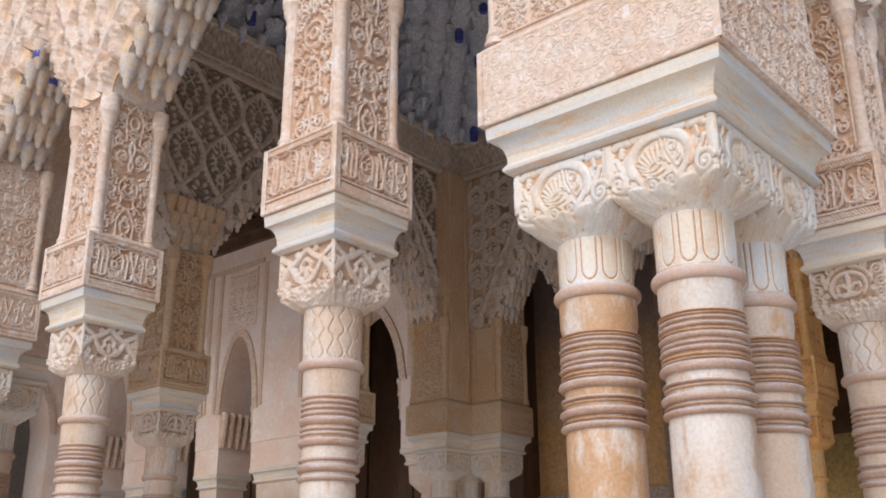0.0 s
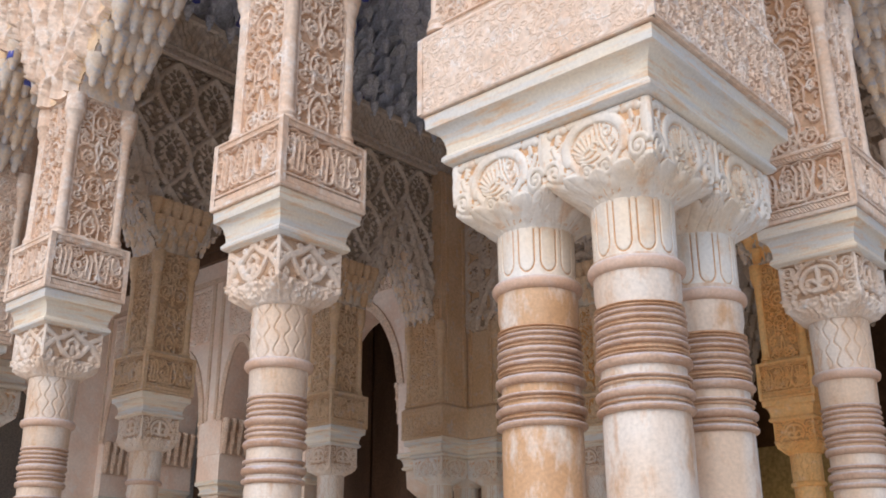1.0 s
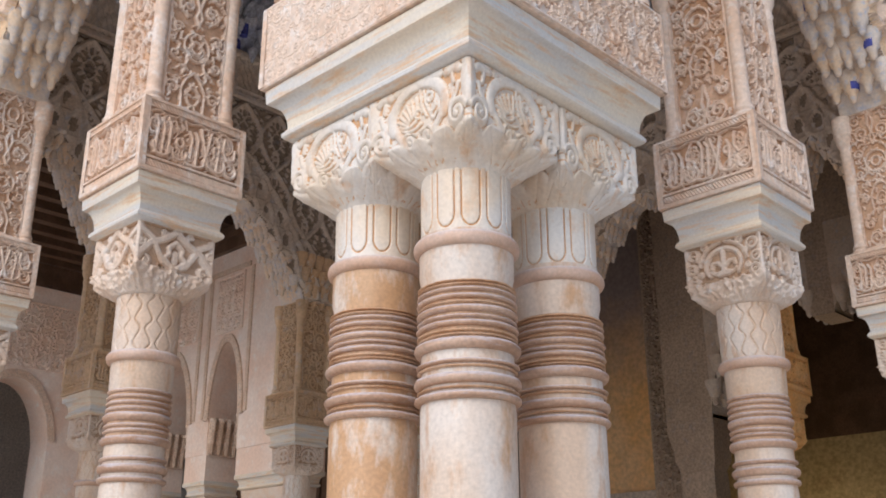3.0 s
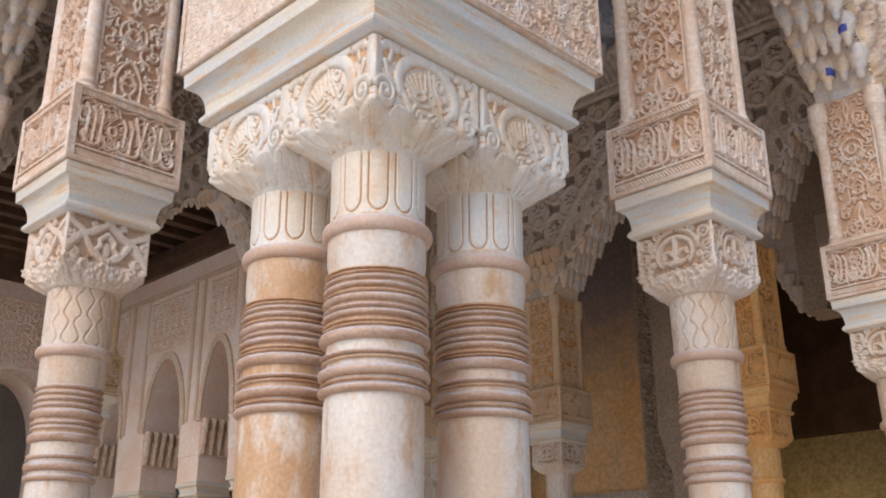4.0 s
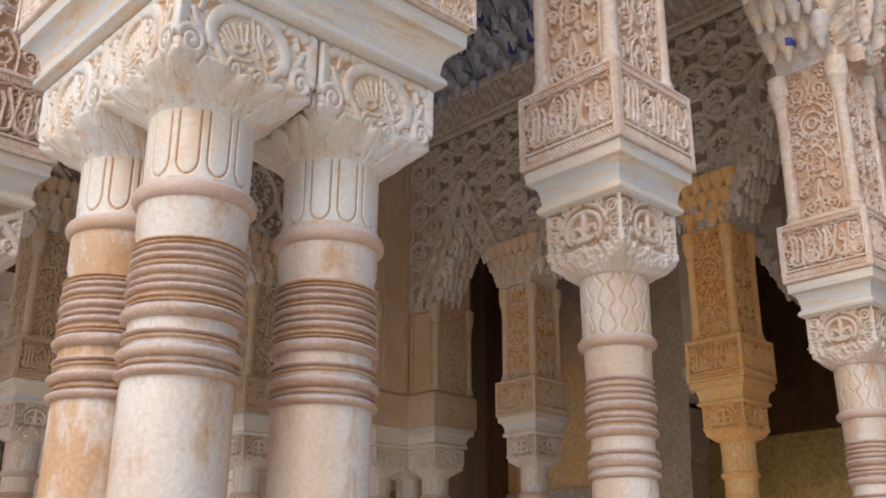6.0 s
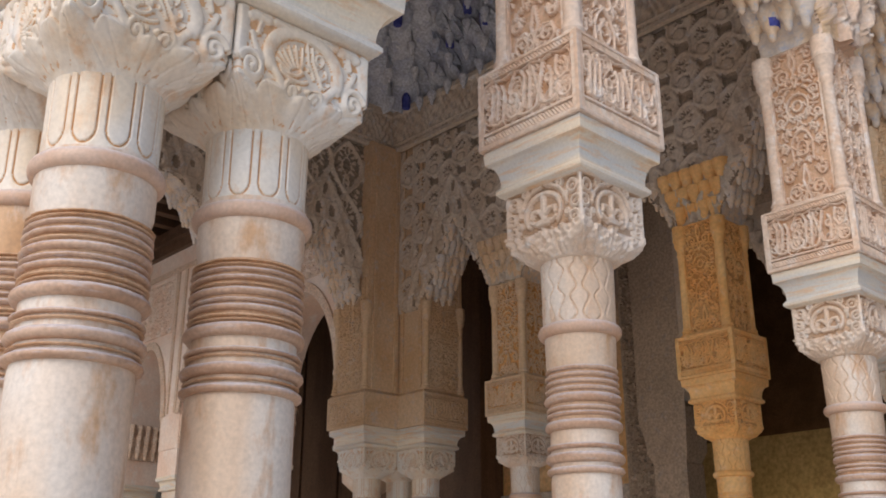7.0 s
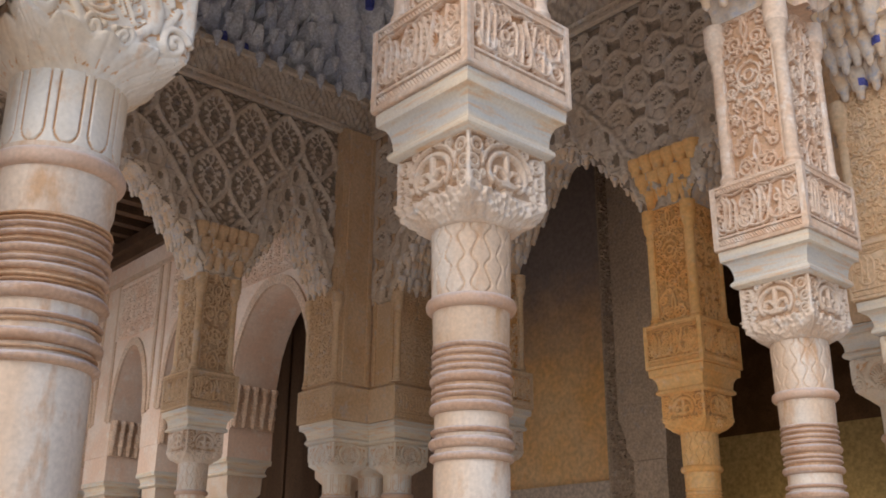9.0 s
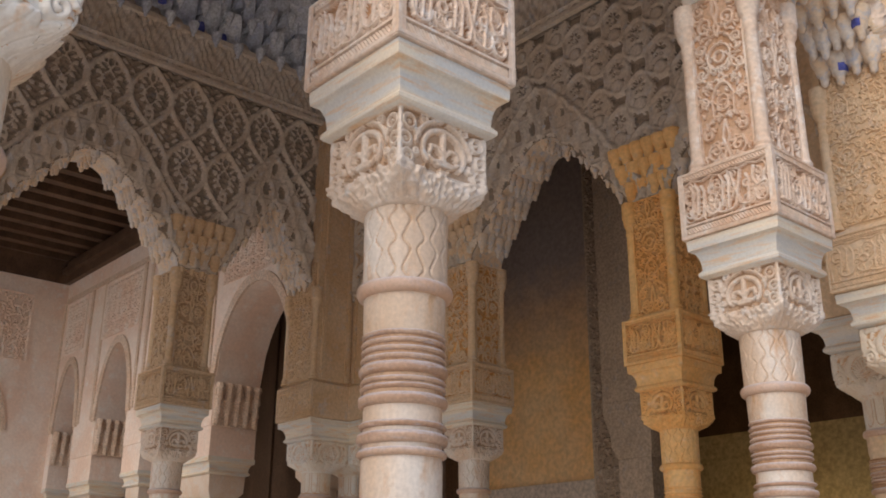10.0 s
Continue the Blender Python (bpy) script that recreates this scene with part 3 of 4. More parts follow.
def column(x, y, style, label, mats=None, drop=(0.0, 0.0, 1.0), cap="shell"):
    """One marble column from the paving to the top of its capital."""
    stone, ground, ringm = mats or (MARBLE, MARBLE_WARM, RING)
    ob = thing("column", x, y, 0, label, "column", "columns of the pavilion")
    turn = pose(0, 0, 0, 0, 0, random.uniform(0, 360))
    if style == "net":
        r = 0.086
        shaft = place("shaft", shared("shaft_net", lambda: mesh_of("shaft", *lathe([(0.090, 0.0), (0.084, 0.4), (0.080, 1.5), (0.080, 1.935), (0.0785, 1.945), (0.0785, 2.185), (0.0830, 2.198), (0.085, 2.285)], 48))), stone, ob, turn)
        rings = [(2.186, 0.003, 0.006), (2.170, 0.004, 0.006), (2.154, 0.004, 0.006), (2.138, 0.004, 0.006), (2.117, 0.008, 0.013), (2.094, 0.004, 0.006), (2.080, 0.004, 0.006), (2.056, 0.008, 0.013), (2.008, 0.005, 0.007), (1.983, 0.009, 0.013), (1.955, 0.007, 0.009)]
        for z, t, hh in rings:
            base = 0.0785
            place("ring", shared(("ring", z), lambda: mesh_of("ring", *lathe(torus_profile(base, z, 0.85 * t + 0.0045, 0.88 * hh), 72, worn(z)))), ringm, shaft)
        place("band", shared("band_net", lambda: mesh_of("band", *lathe([(0.0780, 2.045), (0.0793, 2.05), (0.0793, 2.183), (0.0785, 2.187)], 48))), RING_WARM if ringm is RING else ringm, ob, turn, "brown-stained ring zone of the shaft")
        place("astragal", shared("astragal_net", lambda: mesh_of("astragal", *lathe(torus_profile(0.085, 2.281, 0.0145, 0.015, 10), 48))), COLLAR if ringm is RING else ringm, ob, turn, "projecting round collar")
        place("necking", shared("neck_net", lambda: stain(mesh_of("necking", *lathe(NECK_NET, 224, net), sharp=60), NECK_NET, 224, net, -0.004)), [stone, ground], ob, turn, "drum carved with a waved net")
    else:
        shaft = place("shaft", shared("shaft_flute", lambda: mesh_of("shaft", *lathe([(0.096, 0.0), (0.094, 0.4), (0.092, 1.5), (0.0925, 1.985), (0.0908, 1.998), (0.0905, 2.238), (0.0945, 2.254), (0.0955, 2.335)], 56))), stone, ob, turn)
        rings = [(2.244, 0.003, 0.003), (2.236, 0.003, 0.003), (2.225, 0.004, 0.0055), (2.209, 0.005, 0.0065), (2.196, 0.003, 0.003), (2.182, 0.006, 0.009), (2.164, 0.004, 0.005), (2.149, 0.006, 0.008), (2.133, 0.004, 0.004), (2.124, 0.003, 0.003), (2.106, 0.011, 0.013), (2.072, 0.006, 0.005), (2.062, 0.003, 0.003), (2.040, 0.011, 0.012), (2.022, 0.004, 0.003), (2.008, 0.010, 0.009)]
        dc, dr, squeeze = drop
        for z, t, hh in rings:
            s = squeeze if z > 2.11 else 1.0
            z = round(2.106 + (z - 2.106) * s + dr, 4)
            thin = hh < 0.0045
            place("ring", shared(("ring_f", z), lambda: mesh_of("ring", *lathe(torus_profile(0.0900, z, 0.80 * t + 0.0055, hh * s * 0.86), 96, worn(z)))), RING_WARM if thin else ringm, shaft)
        lift, low = pose(0, 0, dc) @ turn, pose(0, 0, dr) @ turn
        place("band", shared("band_flute", lambda: mesh_of("band", *lathe([(0.0900, 2.094), (0.0914, 2.10), (0.0914, 2.226), (0.0905, 2.23)], 56))), RING_WARM, ob, low, "brown-stained ring zone of the shaft")
        place("astragal", shared("astragal_flute", lambda: mesh_of("astragal", *lathe(torus_profile(0.0935, 2.326, 0.0135, 0.015, 10), 56))), COLLAR, ob, lift, "projecting round collar")
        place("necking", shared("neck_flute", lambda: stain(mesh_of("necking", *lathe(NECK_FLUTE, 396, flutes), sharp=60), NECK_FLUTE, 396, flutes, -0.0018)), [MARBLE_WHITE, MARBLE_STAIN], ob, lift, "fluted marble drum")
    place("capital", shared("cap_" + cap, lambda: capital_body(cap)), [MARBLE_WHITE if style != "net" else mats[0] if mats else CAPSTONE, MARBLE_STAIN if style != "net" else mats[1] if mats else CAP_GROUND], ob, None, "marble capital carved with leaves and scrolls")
    return ob


MARBLE_WARM = material("ochre_stained_marble", (0.72, 0.52, 0.36), (0.76, 0.62, 0.49), (0.64, 0.42, 0.26), rough=0.55, coarse=9, fine=140, bump=0.08, grain=0.15)
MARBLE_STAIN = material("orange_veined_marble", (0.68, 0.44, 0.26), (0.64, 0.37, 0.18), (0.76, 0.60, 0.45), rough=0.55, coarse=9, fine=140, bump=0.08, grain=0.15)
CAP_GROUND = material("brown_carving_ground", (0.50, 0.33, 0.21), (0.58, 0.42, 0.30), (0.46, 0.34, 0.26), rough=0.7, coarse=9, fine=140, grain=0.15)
CAPSTONE = material("weathered_marble_carving", (0.72, 0.56, 0.43), (0.75, 0.64, 0.54), (0.68, 0.65, 0.62), rough=0.6, coarse=9, fine=140, bump=0.1, grain=0.15)


def cornice(x, y, foot, z0, z1, w0, w1, label="grey-veined marble cornice with a hollow moulding", mats=None):
    ob = thing("cornice", x, y, z0, label, "cornice", "marble cornices on the capitals")
    place("moulding", mesh_of("moulding", *moulded(foot, [(d, z - z0) for d, z in cove(z0, z1, w0, w1)]), sharp=30), mats or MARBLE_GREY, ob)
    return ob


def impost(x, y, mats=(STUCCO, STUCCO_GROUND), tall=True, label="carved stucco impost block with an inscription on each face"):
    """The carved block over a cornice, and the pier with corner colonnettes on it."""
    h = Z_BLK - Z_COR
    ob = thing("impost_block", x, y, Z_COR, label, "impost block", "impost blocks of the pavilion")
    place("core", shared("blk", lambda: mesh_of("core", *moulded(square(0.151), [(-0.012, 0), (0.0155, 0.0), (0.0155, 0.0035), (0, 0.0035), (0, h), (-0.02, h + 0.02)]), smooth=False)), mats[0], ob)
    for k in range(4):
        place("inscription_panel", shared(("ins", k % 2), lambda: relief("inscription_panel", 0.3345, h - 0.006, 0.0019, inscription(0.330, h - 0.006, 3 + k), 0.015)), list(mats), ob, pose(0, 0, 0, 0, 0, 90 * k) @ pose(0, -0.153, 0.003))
    if not tall:
        return ob
    p = thing("pier", x, y, Z_BLK, "carved stucco pier with slender corner colonnettes", "pier", "piers over the columns")
    H = Z_TOP - Z_BLK
    place("core", shared("pier", lambda: mesh_of("core", *moulded(square(0.118), [(0, 0), (0, H)]), smooth=False)), mats[0], p)
    for k in range(4):
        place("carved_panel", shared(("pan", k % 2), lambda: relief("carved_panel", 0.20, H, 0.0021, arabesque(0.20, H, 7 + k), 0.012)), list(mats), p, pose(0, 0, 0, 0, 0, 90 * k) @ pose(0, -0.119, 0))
        place("colonnette", shared("colonnette", lambda: mesh_of("colonnette", *lathe([(0.034, 0), (0.034, 0.012), (0.028, 0.02), (0.031, 0.03), (0.024, 0.045), (0.0225, 0.06), (0.0215, 0.44), (0.025, 0.448), (0.025, 0.456), (0.022, 0.465), (0.024, 0.48), (0.033, 0.50), (0.036, 0.53), (0.040, 0.535), (0.040, H)], 20))), mats[0], p, pose((-0.117, 0.117)[k in (1, 2)], (-0.117, 0.117)[k > 1], 0))
    return ob


SINGLES = [("L", -1.842, 1.905), ("LL", -3.228, 1.918), ("R", -0.682, 3.166), ("RR", -0.69, 4.595), ("n1", -1.918, 5.84), ("n2", -3.353, 5.87), ("w1", -4.65, 4.62), ("w2", -4.60, 3.19)]
# Own colour of the facade niches; on n2 it paints warm bounce light.
OCHRE_PALE_GLOW = material("pale_ochre_and_glow_stucco", (0.72, 0.50, 0.30), (0.74, 0.56, 0.38), (0.68, 0.55, 0.44), coarse=5, fine=60, grain=0.18, bump=0.16)
# Darker copies for carved hollows, with the recess shade in their colour.
BROWN_SHADE = material("brown_shaded_hollow", (0.50, 0.32, 0.18), (0.55, 0.39, 0.25), (0.50, 0.40, 0.32), coarse=8, fine=90)
OCHRE_SHADE = material("ochre_shaded_hollow", (0.70, 0.35, 0.11), (0.74, 0.42, 0.17), (0.66, 0.42, 0.24), coarse=8, fine=90)
for code, x, y in SINGLES:
    # n1 and n2 get their warm bounce light through colour.
    kit = (OCHRE_GLOW, OCHRE_SHADE, OCHRE_GLOW) if code == "n1" else None
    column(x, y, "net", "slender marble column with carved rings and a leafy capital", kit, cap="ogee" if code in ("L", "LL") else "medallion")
    cornice(x, y, square(0), Z_CAP1 - 0.002, Z_COR, 0.128, 0.153, mats=OCHRE_GLOW if code == "n1" else None)
    impost(x, y, (OCHRE_GLOW, OCHRE_SHADE) if code == "n1" else (OCHRE_PALE_GLOW, OCHRE_SHADE) if code == "n2" else (STUCCO_BOUNCE, BROWN_SHADE) if code in ("w1", "w2") else (STUCCO, STUCCO_GROUND))

# corner clusters: three columns under one cornice and block
CLUSTERS = [  # outer corner column, arm signs, arm lengths
    (-0.672, 1.95, -1, 1), (-4.57, 5.91, 1, -1), (-4.60, 1.93, 1, 1), (-0.67, 5.88, -1, -1)]
for cx, cy, ax, ay in CLUSTERS:
    dx, dy = 0.270, 0.292
    # Warm bounce light is painted into the north-west corner's stucco and marble.
    face, hollow = (STUCCO_BOUNCE, BROWN_SHADE) if cy > 5 and cx < -4 else (OCHRE_PALE_GLOW, STUCCO_GROUND) if cy > 5 else (STUCCO, STUCCO_GROUND)
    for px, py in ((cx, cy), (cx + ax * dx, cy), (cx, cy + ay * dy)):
        column(px, py, "flute", "stout marble corner column with fluted necking and ring mouldings", (OCHRE_PALE_GLOW if cy > 5 and cx > -4 else MARBLE_ORANGE if (cy > 5 or (px, py) != (cx, cy)) and py - cy < 0.1 else MARBLE, MARBLE_WARM, RING), (-0.011, 0.0, 0.88) if (px, py) == (cx, cy) else (-0.015, -0.007, 0.86) if px == cx else (0.003, 0.0, 0.87))
    arm = ell(-dx - 0.001, 0.001, -0.001, dy + 0.001, 0.002, -ax, ay)
    cornice(cx, cy, arm, 2.654, 2.789, 0.150, 0.184, "broad marble cornice over three columns at the corner")
    ob = thing("impost_block", cx, cy, 2.790, "large carved stucco block over the three corner columns", "impost block", "impost blocks of the pavilion")
    place("core", mesh_of("core", *moulded(arm, [(0.15, 0), (0.198, 0), (0.198, 0.222), (0.174, 0.245), (0.174, 2.09)]), smooth=False), face, ob)
    w, wy = dx + 0.404, dy + 0.404
    for width, m in ((w, pose(ax * dx / 2, -ay * 0.197, 0, 0, 0, 0 if ay > 0 else 180)), (wy, pose(-ax * 0.197, ay * dy / 2, 0, 0, 0, 90 if ax < 0 else -90))):
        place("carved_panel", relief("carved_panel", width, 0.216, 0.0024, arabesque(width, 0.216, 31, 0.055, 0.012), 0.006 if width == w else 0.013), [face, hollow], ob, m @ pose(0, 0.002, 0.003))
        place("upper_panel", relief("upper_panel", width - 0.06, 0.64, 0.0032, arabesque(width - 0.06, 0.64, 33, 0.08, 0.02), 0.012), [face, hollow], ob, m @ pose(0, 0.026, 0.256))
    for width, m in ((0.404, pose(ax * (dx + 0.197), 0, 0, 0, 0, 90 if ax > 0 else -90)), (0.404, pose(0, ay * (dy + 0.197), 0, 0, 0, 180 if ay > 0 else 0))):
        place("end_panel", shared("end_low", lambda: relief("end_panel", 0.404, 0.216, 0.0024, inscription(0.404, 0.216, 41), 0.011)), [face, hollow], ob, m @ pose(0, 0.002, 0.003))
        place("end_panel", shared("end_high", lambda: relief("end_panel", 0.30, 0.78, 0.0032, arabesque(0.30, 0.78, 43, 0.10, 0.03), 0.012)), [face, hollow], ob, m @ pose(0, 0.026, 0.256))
        for sx in (-1, 1):
            place("colonnette", shared("colonnette", None), face, ob, m @ pose(sx * 0.158, 0.028, 0.245))

    if cy > 5 and cx < -4:
        for q in (0.215, 0.405):
            place("upright_moulding", shared(("upright", q), lambda: mesh_of("upright_moulding", *boxes([(0.172, 0.188, -q - 0.014, -q + 0.014, 0.25, 2.08)]), smooth=False)), face, ob)
            place("upright_moulding", shared(("upright_b", q), lambda: mesh_of("upright_moulding", *boxes([(q - 0.014, q + 0.014, -0.188, -0.172, 0.25, 2.08)]), smooth=False)), face, ob)

# ---- pavilion walls over the columns ----
Z_SP, Z_AP, Z_WALL = 3.60, 4.19, 5.20
XS = [-4.58, -4.30, -3.353, -1.918, -0.97, -0.67]
YS = [1.93, 2.22, 3.19, 4.62, 5.61, 5.90]
XS_OUT = [-4.60, -4.33, -3.228, -1.842, -0.942, -0.672]
YS_OUT = [1.95, 2.242, 3.166, 4.595, 5.58, 5.88]


def corbel(s=1.0):
    """A hanging stalactite: a pointed prism under two stepped tiers."""
    return lathe([(0.006 * s, -0.012 * s), (0.021 * s, 0.002 * s), (0.027 * s, 0.05 * s), (0.043 * s, 0.066 * s), (0.050 * s, 0.11 * s), (0.066 * s, 0.14 * s), (0.070 * s, 0.19 * s)], 10)


def merge(items):
    vs, fs = [], []
    for v, f, m in items:
        o = len(vs)
        vs += [tuple(m @ Vector(p)) for p in v]
        fs += [tuple(o + i for i in q) for q in f]
    return vs, fs


def openings(posts, half=0.135):
    return [(a + half, b - half) for a, b in zip(posts[:-1], posts[1:]) if b - a > 0.6]


TIERS = 6


def outline(s, c):
    """Share of the half-span c left open at share s of the rise: narrow arches run up to a spire."""
    return (1 - s) ** (0.75 if c > 0.5 else 1.15)


def half_width(z, c):
    """Half-width of an arch of half-span c at height z, as a share of c: six coved tiers."""
    s = np.clip((z - Z_SP) / (Z_AP - Z_SP), 0, 0.9999) * TIERS
    i = np.floor(s)
    a, b = outline(i / TIERS, c), outline((i + 1) / TIERS, c)
    return b + (a - b) * np.sqrt(1 - (s - i) ** 2)


def inside(u, z, spans):
    hit = np.zeros(np.shape(u), bool)
    for a, b in spans:
        c = (b - a) / 2
        hit |= (np.abs(u - (a + b) / 2) < c * half_width(z, c)) & (z < Z_AP)
    return hit


CORBEL, CORBEL_IN = corbel(0.70), corbel(0.58)
ring, sides = lathe([(0.0300, 0.045), (0.0325, 0.047), (0.0360, 0.078), (0.0340, 0.080)], 10)
PATCH = (ring, [f for f in sides if len(f) == 4 and f[0] % 10 < 3])      # a flake of paint on one side of a tier


def pavilion_wall(name, posts, along, at, inner):
    """A wall on arches; along 'x' or 'y' at the other coordinate; inner: seen from the inside, grey with age."""
    t = 0.12
    spans = openings(posts)
    u0, u1 = posts[0] - 0.12, posts[-1] + 0.12
    if along == "y":
        u0, u1 = posts[0] + 0.12, posts[-1] - 0.12
    items, drops, blue, coves = [], [], [], ([], [])
    edge = u0
    for a, b in spans:
        items.append((edge, a, -t, t, Z_SP, Z_AP))
        edge = b
        m, c = (a + b) / 2, (b - a) / 2
        fine = 9
        for i in range(TIERS * fine):
            za, zb = Z_SP + (Z_AP - Z_SP) * i / (TIERS * fine), Z_SP + (Z_AP - Z_SP) * (i + 1) / (TIERS * fine)
            ha, hb = c * float(half_width(za + 1e-6, c)), c * float(half_width(zb - 1e-6, c))
            for s in (-1, 1):
                pts = [(m + s * (c + 0.001), za), (m + s * ha, za), (m + s * hb, zb), (m + s * (c + 0.001), zb)]
                o = len(coves[0])
                coves[0].extend([(x, -t, z) for x, z in pts] + [(x, t, z) for x, z in pts])
                coves[1].extend([(o, o + 1, o + 2, o + 3), (o + 7, o + 6, o + 5, o + 4), (o + 1, o + 5, o + 6, o + 2), (o, o + 4, o + 5, o + 1)])
        for i in range(1, TIERS + 1):
            z1, q = Z_SP + (Z_AP - Z_SP) * i / TIERS, c * outline(i / TIERS, c)
            for j, v in enumerate((-0.10, -0.034, 0.034, 0.10) if i % 2 else (-0.10, -0.05, 0.0, 0.05, 0.10)):
                for s in (-1, 1):
                    drops.append((*(CORBEL_IN if inner else CORBEL), pose(m + s * (q + 0.014), v, z1 - (0.035 if inner else 0.055) - 0.018 * ((i + j) % 2), 0, 0, 18)))
                    if not inner and (3 * i + 5 * j + s) % 7 == 0:
                        blue.append((*PATCH, drops[-1][2] @ pose(0, 0, 0, 0, 0, 70 * j + 40 * i)))
        for v in (-0.10, -0.033, 0.033, 0.10):
            drops.append((*(CORBEL_IN if inner else CORBEL), pose(m, v, Z_AP - 0.06, 0, 0, 22.5)))
    items.append((edge, u1, -t, t, Z_SP, Z_AP))
    items.append((u0, u1, -t, t, Z_AP, Z_WALL))
    turn = pose(0, at, 0) if along == "x" else pose(at, 0, 0, 0, 0, 90)
    ob = thing(name, 0, 0, 0, "carved stucco pavilion wall on stalactite arches", "wall", kind="structure")
    place("masonry", mesh_of("masonry", *boxes(items), smooth=False), STUCCO_INNER if inner else STUCCO, ob, turn)
    place("arch_soffit", mesh_of("arch_soffit", *coves, smooth=False), MUQ, ob, turn, "coved stalactite soffit with faded paint")
    place("stalactite_arches", mesh_of("stalactite_arches", *merge(drops), sharp=60), MUQ, ob, turn)["kind"] = "stuff"
    if blue:
        place("blue_trace", mesh_of("blue_trace", *merge(blue), sharp=60), BLUE, ob, turn, "traces of blue paint")["kind"] = "stuff"
    return ob, spans, turn


SOUTH = pavilion_wall("wall_south", XS_OUT, "x", 1.92, False)
NORTH = pavilion_wall("wall_north", XS, "x", 5.86, True)
EAST = pavilion_wall("wall_east", YS_OUT, "y", -0.682, False)
WEST = pavilion_wall("wall_west", YS, "y", -4.62, True)


def springing(wall, x, y, along, mats):
    """Three spreading tiers of stalactites where two arches rise from one pier."""
    items = []
    for j in range(3):
        for k in range(4 + j):
            u = (k / (3 + j) * 2 - 1) * (0.105 + 0.035 * j)
            items.append((*corbel(0.72), pose(x + u, y - 0.115 - 0.012 * j, 3.575 + 0.10 * j, 0, 0, 18) if along == "x" else pose(x + 0.115 + 0.012 * j, y + u, 3.575 + 0.10 * j, 0, 0, 18)))
    place("springing", mesh_of("springing", *merge(items), sharp=60), mats, wall[0])["kind"] = "stuff"


for code, x, y in SINGLES:
    if code in ("n1", "n2"):
        springing(NORTH, x, 5.86, "x", OCHRE_GLOW if code == "n1" else OCHRE_PALE_GLOW)
    elif code in ("w1", "w2"):
        springing(WEST, -4.62, y, "y", STUCCO_BOUNCE)


def niches(U, Z, cw=0.115, ch=0.15):
    """Rows of small pointed niches, each row shifted by half a niche."""
    row = np.floor(Z / ch)
    x = (U / cw + 0.5 * (row % 2)) % 1 - 0.5
    y = Z / ch - row
    half = 0.38 * np.sqrt(np.clip(1 - np.clip((y - 0.25) / 0.62, 0, 1) ** 1.6, 0, 1))
    scoop = np.clip(1 - (np.abs(x) / np.maximum(half, 1e-3)) ** 3, 0, 1) ** 0.6 * (half > 0.02)
    rim = (np.abs(x) > half) & (np.abs(x) < half + 0.09) & (half > 0.02)
    lip = 0.12 * (np.sin(row * 12.9 + np.floor(U / cw) * 7.7) > 0)
    return np.clip(np.where(rim, 1.0, 0.74 - scoop * (0.30 + 0.42 * y) - lip), 0, 1)


def sebka(U, V):
    """A net of ogee ribs with lobed edges and pierced leaves in its meshes."""
    p, q = 0.275, 0.84
    s = 0.5 * np.sin(2 * math.pi * V / q)
    d = np.minimum(np.abs((U / p + s + 0.5) % 1 - 0.5), np.abs((U / p - s + 0.5) % 1 - 0.5)) * p
    lobes = 0.006 * np.abs(np.sin(V * math.pi / 0.06))
    rib = np.clip(1.5 - d / (0.011 + lobes), 0, 1) ** 0.5
    row = np.floor(V / (q / 2))
    x = np.abs((U / p + 0.5) % 1 - 0.5) * p
    y = V / (q / 2) - row
    stem = np.clip(1.2 - np.abs(x - 0.045 * np.sin(y * math.pi) * np.abs(np.sin(y * 9))) / 0.012, 0, 1)
    leaf = np.clip(0.55 + 1.1 * np.sin(x * 75 + 3 * np.sin(y * 13)) * np.cos(y * 31), 0, 1)
    return np.maximum(rib, np.maximum(0.5 * stem, 0.42 * leaf))


def scales(U, V):
    """Overlapping lobed hoods, each over a plain disc and a ring of pierced petals."""
    p, q = 0.28, 0.158
    row = np.floor(V / q)
    best = np.zeros(U.shape)
    for k in (2, 1, 0):
        r = row - k
        x = ((U / p + 0.5 * (r % 2) + 0.5) % 1 - 0.5) * p
        y = V - r * q
        a = np.arctan2(y - 0.13, x)
        rad = np.hypot(x, (y - 0.13) * 0.72) / (1 + 0.07 * np.cos(5 * a))
        hood = (rad < 0.098) & (y > 0)
        dome = 0.50 + 0.22 * np.clip(1 - (rad / 0.098) ** 2, 0, 1)
        rim = np.clip(1.4 - np.abs(rad - 0.082) / 0.011, 0, 1)
        disc = np.clip((0.042 - np.hypot(x, y - 0.062)) / 0.008, 0, 1)
        ring = np.abs(np.hypot(x, y - 0.062) - 0.058)
        beads = 0.8 * np.clip(1 - ring / 0.012, 0, 1) * (np.cos(14 * np.arctan2(y - 0.062, x)) > -0.2)
        flower = np.hypot(x, y - 0.165)
        holes = (flower < 0.042) & (flower > 0.012) & (np.cos(6 * np.arctan2(y - 0.165, x)) > 0.1)
        h = np.where(holes, 0.0, np.maximum(np.maximum(rim, 0.85 * disc), np.maximum(beads, dome)))
        h = np.where((rad < 0.074) & (np.hypot(x, y - 0.062) > 0.042) & (np.hypot(x, y - 0.062) < 0.05), 0.1, h)
        best = np.where(hood, h * (1 - 0.10 * k), best)
    return best


def facade(U, V):
    """Larger niches over the arches of the outer faces."""
    return 1.35 * niches(U, V + 0.05, 0.14, 0.20)


